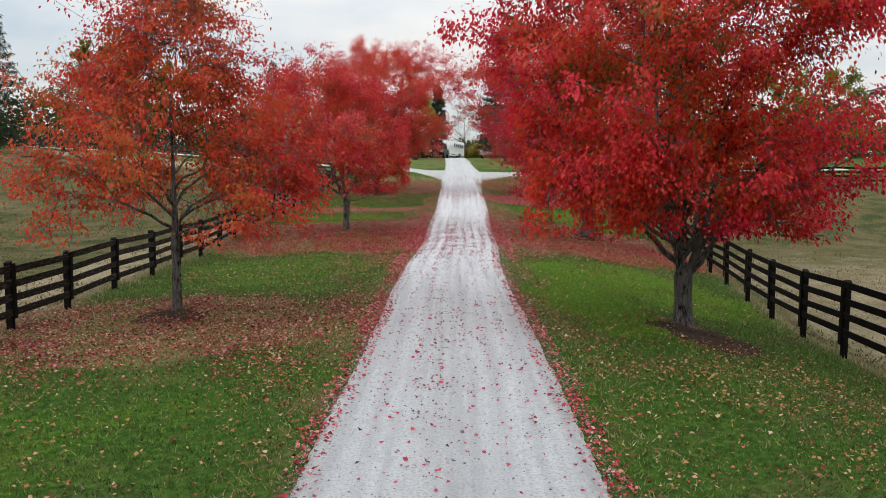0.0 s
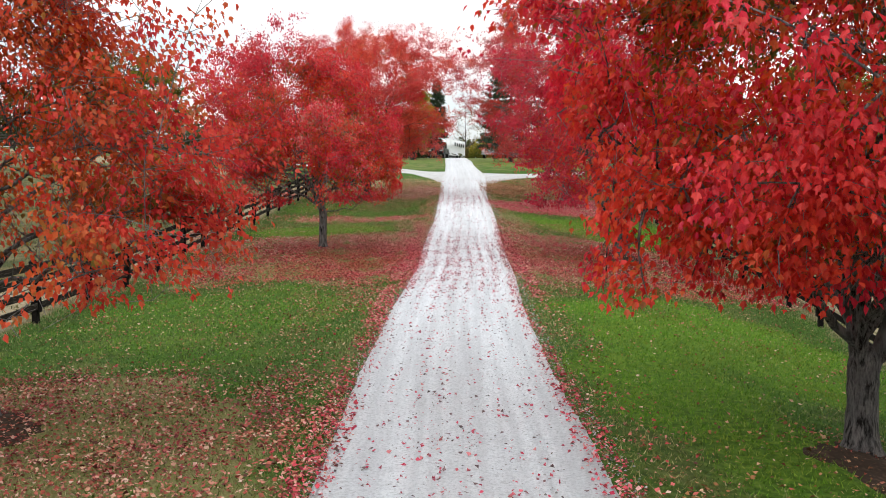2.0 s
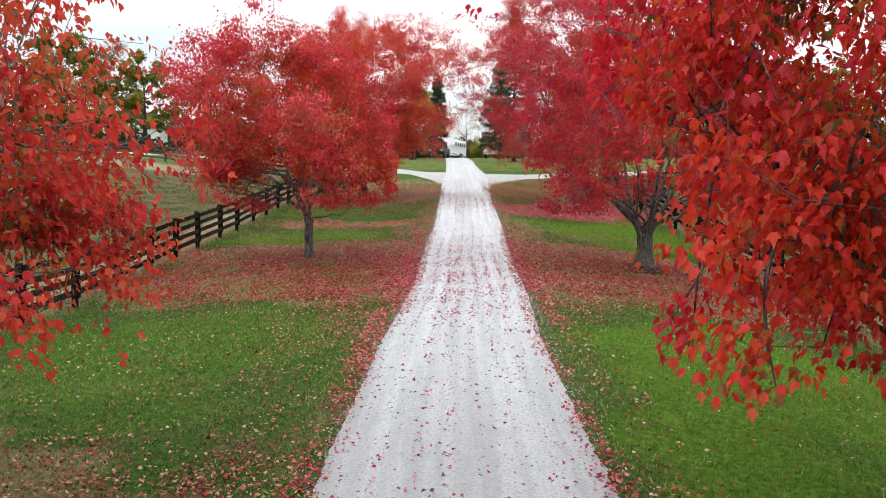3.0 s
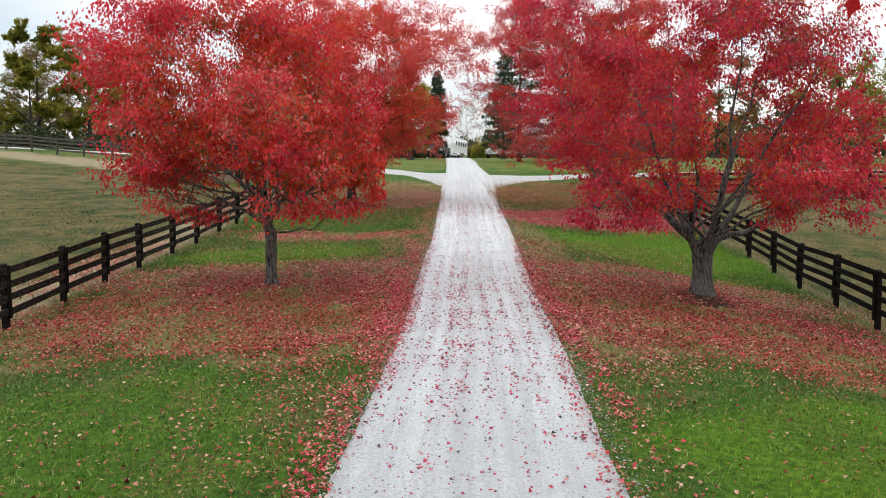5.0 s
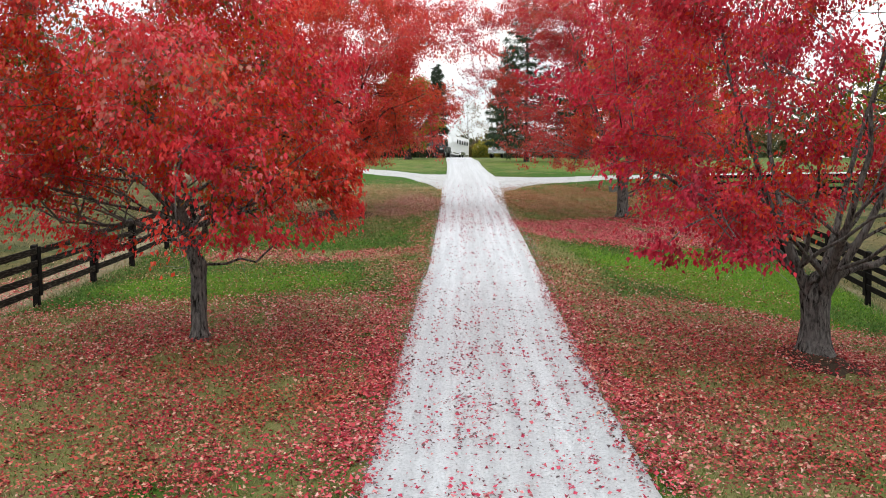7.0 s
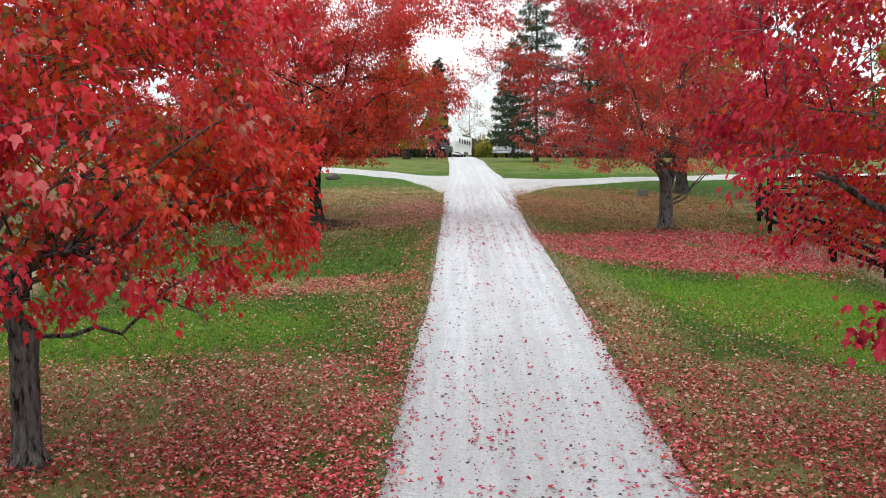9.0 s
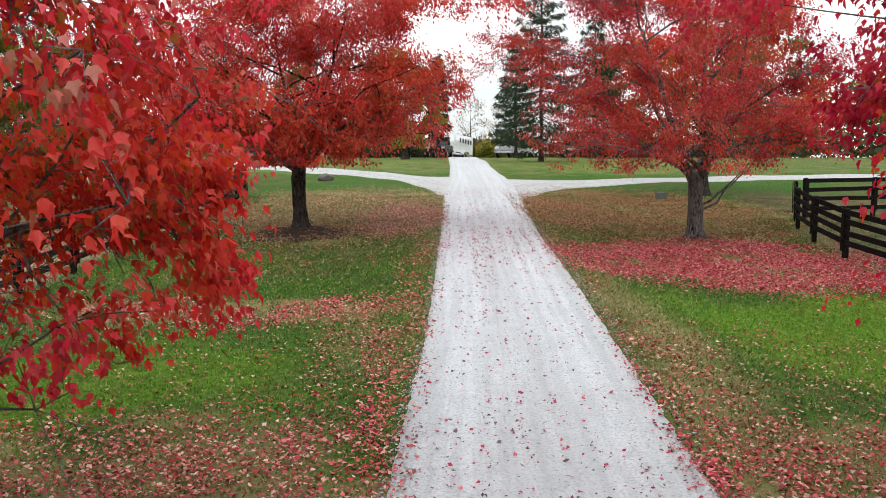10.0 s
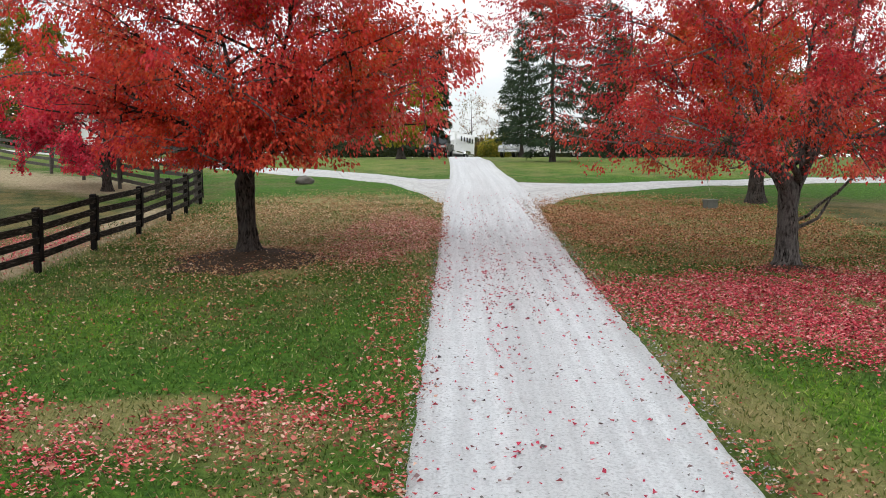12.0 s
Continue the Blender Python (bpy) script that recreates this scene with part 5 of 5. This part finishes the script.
def pickup(m, paint, label, trim=None):
    trim = trim or M_CHROME
    root = thing("pickup_truck", m, label, "truck")
    low = prism([(-2.9, 0.55), (2.85, 0.5), (2.95, 0.95), (2.8, 1.18), (1.35, 1.25), (-2.9, 1.25)], 1.95, 0.07)
    part("body", low, paint, root)
    cab = part("cab", prism([(1.35, 1.22), (0.75, 1.92), (-0.95, 1.95), (-1.15, 1.22)], 1.78, 0.08), paint, root)
    for s in (-1, 1):
        part("side_window", prism([(1.05, 1.3), (0.66, 1.8), (0.0, 1.82), (0.0, 1.3)], 0.03, 0.0), M_WINDOW, cab).location.y = s * 0.885
        part("side_window", prism([(-0.1, 1.3), (-0.1, 1.82), (-0.88, 1.84), (-1.0, 1.3)], 0.03, 0.0), M_WINDOW, cab).location.y = s * 0.885
        part("headlight", box(0.08, 0.4, 0.2, (2.88, s * 0.72, 0.98), 0.02), M_LAMP, root)
        part("tail_lamp", box(0.06, 0.14, 0.36, (-2.9, s * 0.88, 1.0), 0.01), M_REDLAMP, root)
        part("mirror", box(0.12, 0.22, 0.26, (1.05, s * 1.08, 1.38), 0.03), paint, root)
        for x in (-1.8, 1.95):
            wheel(root, x, s * 0.88, 0.4, 0.26)
    ws = part("windscreen", box(0.03, 1.55, 0.78, (0, 0, 0), 0.01), M_WINDOW, cab)
    ws.matrix_basis = pose(1.075, 0, 1.57, 0, -40, 0)
    part("rear_window", box(0.03, 1.4, 0.42, (-1.09, 0, 1.6), 0.01), M_WINDOW, cab)
    part("grille", box(0.06, 1.0, 0.3, (2.9, 0, 0.95), 0.02), trim, root)
    part("bumper", box(0.16, 1.9, 0.22, (2.98, 0, 0.6), 0.04), trim, root)
    part("bumper", box(0.16, 1.8, 0.18, (-2.95, 0, 0.6), 0.04), trim, root)
    return root


TX, TY = -0.4, 139.3
AXIS = 74.0
horse_trailer(pose(TX, TY, ground1(TX, TY) + 0.02, 0, 2.6, AXIS) @ Matrix.Scale(1.1, 4))
pickup(pose(-0.55, 133.4, ground1(-0.55, 133.4), 0, 0, 262) @ Matrix.Scale(1.08, 4), M_DARKPAINT, "dark pickup truck hitched to the white trailer", M_TYRE)
pickup(pose(7.6, 138.0, ground1(7.6, 138), 0, 0, 248) @ Matrix.Scale(1.1, 4), M_SILVER, "silver-white pickup truck parked beyond the lawn")
pickup(pose(12.6, 142.0, ground1(12.6, 142), 0, 0, 190), M_WHITE, "white pickup truck parked behind the spruce")


def barn(m, w, d, h, label):
    root = thing("barn", m, label, "barn")
    part("wall", prism([(-w / 2, -0.3), (w / 2, -0.3), (w / 2, h), (0, h + w * 0.22), (-w / 2, h)], d, 0.02), M_WHITE, root)
    for s in (-1, 1):
        r = part("roof", box(w * 0.58, d + 0.8, 0.12, (0, 0, 0), 0.02), M_ROOF, root)
        r.matrix_basis = Matrix.Translation((s * w * 0.265, 0, h + w * 0.115)) @ Euler((0, s * math.atan(0.44), 0)).to_matrix().to_4x4()
    part("door", box(w * 0.3, 0.1, h * 0.8, (0, -d / 2 - 0.03, h * 0.4), 0.02), M_ROOF, root)
    for s in (-1, 1):
        part("window", box(0.9, 0.08, 0.9, (s * w * 0.33, -d / 2 - 0.02, h * 0.55), 0.02), M_WINDOW, root)
    return root


barn(pose(-56, 176, ground1(-56, 176), 0, 0, 12), 11, 16, 3.4, "white barn with a grey metal roof beyond the trees")


# ---- small things on the lawn ----
def stone(name, x, y, r, label, mat, seed):
    rng = np.random.default_rng(seed)
    bm = bmesh.new()
    bmesh.ops.create_icosphere(bm, subdivisions=3, radius=1)
    for v in bm.verts:
        v.co *= 1 + 0.25 * noise.noise(v.co * 1.3 + Vector((seed, 0, 0))) + 0.06 * noise.noise(v.co * 5)
        v.co = Vector((v.co.x * r, v.co.y * r * 0.8, v.co.z * r * 0.62))
    ob = part(name, bm, mat, None, label)
    ob.location = (x, y, ground1(x, y) + r * 0.3)
    return tagged(ob, label, "stone")


stone("boulder", -6.6, 85.0, 0.42, "grey boulder beside the gravel lane", M_STONE, 4)
ub = thing("utility_box", pose(9.16, 74.0, ground1(9.16, 74.0), 0, 0, 12), "small grey-green utility box standing in the grass", "box")
part("housing", box(0.40, 0.34, 0.30, (0, 0, 0.14), 0.02), M_GREYBOX, ub)
part("lid", box(0.44, 0.38, 0.05, (0, 0, 0.31), 0.015), M_GREYBOX, ub)


def mulch(x, y, r, seed):
    """A low uneven mound of dark mulch round a trunk."""
    rng = np.random.default_rng(seed)
    k, n = 9, 34
    a = np.arange(n) * 2 * np.pi / n
    wob = 1 + 0.12 * np.sin(3 * a + seed) + 0.09 * np.sin(7 * a) + rng.normal(0, 0.04, n)
    u = np.linspace(0.02, 1, k)[:, None]
    X, Y = x + r * u * wob * np.cos(a), y + r * u * wob * np.sin(a)
    Z = ground(X, Y) + 0.07 * (1 - u ** 2) * np.ones_like(a) + rng.normal(0, 0.008, X.shape) - 0.03 * (u > 0.99)
    i = np.arange(k - 1)[:, None] * n
    j = np.arange(n)[None]
    F = np.stack([i + j, i + (j + 1) % n, i + n + (j + 1) % n, i + n + j], -1).reshape(-1, 4)[:, ::-1]
    tagged(new("mulch_ring", mesh_of("mulch_ring", np.stack([X, Y, Z], -1).reshape(-1, 3), F, M_MULCH, True)), "low ring of dark bark mulch round a trunk", "mulch", kind="stuff")


for k, (mx, my, mr) in enumerate(MULCH):
    mulch(mx, my, mr, k)


# ---- fallen leaves ----
def on_ground(x, y):
    """Height of grass or gravel."""
    on = np.abs(x - drive_x(y)) < 1.4
    return ground(x, y) + np.where(on, 0.056, 0.03)


def litter_blades(x, y, size, rng, lift=0.0):
    n = len(x)
    p = np.stack([x, y, on_ground(x, y) + lift + rng.uniform(0.004, 0.034, n)], -1)
    a = rng.uniform(0, 6.283, n)
    along_ = np.stack([np.cos(a), np.sin(a), rng.normal(0, 0.28, n)], -1)
    flat = np.stack([rng.normal(0, 0.6, n), rng.normal(0, 0.6, n), np.ones(n)], -1)
    return leaf_blades(p, along_, flat, size * rng.uniform(0.45, 1.45, n), rng.uniform(0.35, 0.9, (n, 1)), rng.normal(0, 0.22, (n, 1)))


def make_litter():
    rng = np.random.default_rng(91)
    tones = {"brown": ([], M_FALLEN_BROWN, "fallen brown and rust leaves scattered on the lawn"), "red": ([], M_FALLEN, "fallen red leaves lying thick on the lawn"),
             "pink": ([], M_FALLEN_PINK, "carpet of fresh bright red leaves on the grass")}
    tones["russet"] = ([], M_RUSSET, "fallen russet and dull red leaves in patches on the lawn")
    tones["tan"] = ([], M_FALLEN_TAN, "mat of fallen tan and brown leaves")
    tones["straw"] = ([], M_FALLEN_STRAW, "pale tan fallen leaves thin on the grass")
    tones["blush"] = ([], M_FALLEN_BLUSH, "pale pink and tan fallen leaves beside the gravel")
    tones["crimson"] = ([], M_FALLEN_CRIMSON, "deep crimson fallen leaves carpeting the grass")
    tones["drive"] = ([], M_FALLEN_DRIVE, "curled red and dark leaves scattered on the gravel")
    for cx, cy, rx, ry, per, tone in LITTER:
        n = int(per * rx * ry * 3.3 * (3.1 if cy < 45 else 2.4))
        a, d = rng.uniform(0, 6.283, n), np.sqrt(rng.uniform(0, 1, n)) * (1 + 0.16 * rng.normal(0, 1, n))
        x, y = cx + rx * d * np.cos(a), cy + ry * d * np.sin(a)
        x = x + (0.22 * np.sin(0.9 * y + cx) + 0.15 * np.sin(2.3 * y) + rng.normal(0, 0.2, n)) * (cy > 45) * (rx < 0.6)
        y = y + (0.7 * np.sin(0.8 * x + cy) + 0.4 * np.sin(2.1 * x) + rng.normal(0, 0.35, n)) * (ry < 1.5)
        clump = np.sin(1.9 * x + 0.6 * y) + np.sin(2.7 * y - 1.1 * x) + np.sin(0.8 * x * y * 0.2 + y)
        off = np.abs(x - drive_x(y)) > np.where(rng.random(n) < (0.5 if rx < 0.4 else 0.25), 1.2, 1.42)
        keep = off & (rng.random(n) < 0.66 + 0.17 * clump + 0.2 * np.sin(5.3 * x - 2.2 * y) * np.sin(4.1 * y + 1.3 * x))
        tones[tone][0].append(np.stack([x[keep], y[keep]], -1))
    # thin scatter over the whole lawn
    n = 7000
    x, y = rng.uniform(-8.4, 9.5, n), rng.uniform(6, 80, n)
    keep = (np.abs(x - drive_x(y)) > 1.45) & (x < np.interp(y, RIGHT_Y, RIGHT_X) + 0.5)
    tones["russet"][0].append(np.stack([x[keep], y[keep]], -1))
    # leaves on the gravel, in the furrows of the wheels
    ys = [0, 9, 13, 17.5, 22, 27, 33, 36, 40, 43.5, 46, 54, 57.5, 60.5, 63, 80]
    per = [16, 26, 55, 45, 26, 36, 130, 150, 110, 45, 24, 30, 75, 75, 24, 4]
    n = 80000
    y, u = rng.uniform(4, 80, n), rng.uniform(-1.45, 1.45, n)
    furrow = 0.22 + 0.95 * np.sin(u * 9 + 0.4 * np.sin(y * 0.5)) ** 10 + 0.5 * np.exp(-((u + 0.35) / 0.22) ** 2) + 0.5 * (np.abs(u) > 1.25)
    keep = rng.random(n) < furrow * np.interp(y, ys, per) / 150 * (0.7 + 0.5 * np.sin(3.1 * y) * np.sin(2.2 * u + y))
    tones["drive"][0].append(np.stack([u[keep] + drive_x(y[keep]), y[keep]], -1))
    for tone, (places, mat, label) in tones.items():
        q = np.concatenate(places)
        v, f = litter_blades(q[:, 0], q[:, 1], 0.046 if tone == "drive" else 0.05, rng)
        tagged(new("fallen_leaves", mesh_of("fallen_leaves", v, f, mat)), label, "leaves", kind="stuff")


make_litter()


# ---- loose stones on the gravel and along its edges ----
def make_pebbles():
    rng = np.random.default_rng(93)
    n = 17000
    y = 6 + 62 * rng.uniform(0, 1, n)
    side = np.where(rng.random(n) < 0.5, -1, 1)
    u = np.where(rng.random(n) < 0.72, side * (1.45 + rng.normal(0.0, 0.05, n) + np.abs(rng.normal(0, 0.10, n)) * (side > 0)), rng.uniform(-1.4, 1.4, n))
    x = drive_x(y) + u
    r = (0.005 + 0.013 * rng.uniform(0, 1, n) ** 2)[:, None]
    base = np.stack([x, y, ground(x, y) + np.where(np.abs(u) < 1.4, 0.052, 0.022)], -1)
    dirs = np.array([[1, 0, 0], [0, 1, 0], [-1, 0, 0], [0, -1, 0], [0, 0, 0.75]])
    a = rng.uniform(0, 6.283, n)
    c, s = np.cos(a)[:, None], np.sin(a)[:, None]
    V = []
    for d in dirs:
        k = r * rng.uniform(0.7, 1.3, (n, 1))
        V.append(base + np.concatenate([(d[0] * c - d[1] * s) * k, (d[0] * s + d[1] * c) * k, d[2] * k + 0 * c], 1))
    i = np.arange(n)[:, None] * 5
    F = np.concatenate([i + [0, 1, 4], i + [1, 2, 4], i + [2, 3, 4], i + [3, 0, 4]], 1).reshape(-1, 3)
    tagged(new("pebbles", mesh_of("pebbles", np.stack(V, 1).reshape(-1, 3), F, M_PEBBLE)), "loose pale stones along the gravel's edges", "gravel", kind="stuff")


make_pebbles()


# ---- grass ----
def make_grass():
    rng = np.random.default_rng(92)
    n = 600000
    y = 6 + 70 * rng.uniform(0, 1, n) ** 1.1
    x = rng.uniform(-9.2, 11.5, n)
    left, right = np.interp(y, LEFT_Y, LEFT_X), np.interp(y, RIGHT_Y, RIGHT_X)
    keep = (np.abs(x - drive_x(y)) > 1.38 + 0.22 * rng.random(n)) & (x < right + 0.2) & (x > left - 0.2) & (rng.random(n) > 0.3 * litter_at(x, y))
    for mx, my, mr in MULCH:
        keep &= np.hypot(x - mx, y - my) > mr * rng.uniform(0.55, 1.05, n)
    x, y = x[keep], y[keep]
    n = len(x)
    far = 1 + 0.6 * ease(y, 20, 70)
    p = np.stack([x, y, ground(x, y) - 0.01], -1)
    a = rng.uniform(0, 6.283, n)
    w = 0.0095 * far[:, None] * np.stack([np.cos(a), np.sin(a), 0 * a], -1)
    p[:, 2] += 0.03 * (np.abs(x - drive_x(y)) < 1.5)
    tip = p + np.stack([rng.normal(0, 0.04, n), rng.normal(0, 0.04, n), rng.uniform(0.025, 0.075, n)], -1)
    V = np.stack([p - w, p + w, tip], 1)
    # blades in the brightened spots take the lit grass colour
    lit_here = lit_lawn_at(x, y) > rng.uniform(0.15, 0.85, n)
    straw = ~lit_here & (np.maximum(np.maximum(litter_at(x, y), verge_at(x, y)), np.exp(-((np.abs(x - drive_x(y)) - 1.75) / (0.42 + 0.4 * (x > 0))) ** 2)) > rng.uniform(0.1, 0.85, n))
    for sel, mat, label in ((straw, M_STRAW, "straw-coloured thin grass under the leaf litter"), (~lit_here & ~straw, M_GRASS, "short mown grass, dull green with yellowed patches"), (lit_here, M_LIT_LAWN, "brighter green mown grass between the maples, open light put into its colour")):
        v = V[sel].reshape(-1, 3)
        tagged(new("grass", mesh_of("grass", v, np.arange(len(v)).reshape(-1, 3), mat)), label, "grass", kind="stuff")
    # rough tufts in the grazed pasture beside the fences
    m = 60000
    far_off = rng.uniform(0, 1, m) ** 1.6
    yy = rng.uniform(14, 70, m)
    sd = rng.random(m) < 0.75
    xx = np.where(sd, np.interp(yy, LEFT_Y, LEFT_X) - 0.6 - 16 * far_off, np.interp(yy, RIGHT_Y, RIGHT_X) + 0.6 + 8 * far_off)
    keep = rng.random(m) < 0.45 + 0.3 * np.sin(0.9 * xx + 0.5 * yy) + 0.3 * np.sin(1.7 * yy - 0.8 * xx)
    xx, yy = xx[keep], yy[keep]
    m = len(xx)
    p = np.stack([xx, yy, ground(xx, yy) - 0.01], -1)
    a = rng.uniform(0, 6.283, m)
    w = 0.02 * np.stack([np.cos(a), np.sin(a), 0 * a], -1)
    tip = p + np.stack([rng.normal(0, 0.06, m), rng.normal(0, 0.06, m), rng.uniform(0.03, 0.11, m)], -1)
    tagged(new("pasture_grass", mesh_of("pasture_grass", np.stack([p - w, p + w, tip], 1).reshape(-1, 3), np.arange(3 * m).reshape(-1, 3), M_PASTURE)), "rough grazed pasture grass, olive and straw coloured", "grass", kind="stuff")
    # taller dry grass at the feet of the fences
    ps = []
    for xs, ys, s in ((LEFT_X, LEFT_Y, -1), (RIGHT_X, RIGHT_Y, 1)):
        yy = rng.uniform(5, 75 if s < 0 else 66, 10000)
        ps.append(np.stack([np.interp(yy, ys, xs) + s * rng.normal(0.25, 0.3, len(yy)), yy], -1))
    q = np.concatenate(ps)
    n = len(q)
    p = np.stack([q[:, 0], q[:, 1], ground(q[:, 0], q[:, 1]) - 0.01], -1)
    a = rng.uniform(0, 6.283, n)
    w = 0.012 * np.stack([np.cos(a), np.sin(a), 0 * a], -1)
    tip = p + np.stack([rng.normal(0, 0.05, n), rng.normal(0, 0.05, n), rng.uniform(0.03, 0.13, n)], -1)
    V = np.stack([p - w, p + w, tip], 1).reshape(-1, 3)
    tagged(new("dry_grass", mesh_of("dry_grass", V, np.arange(3 * n).reshape(-1, 3), M_DRYGRASS)), "pale dry grass along the fence feet", "grass", kind="stuff")


make_grass()
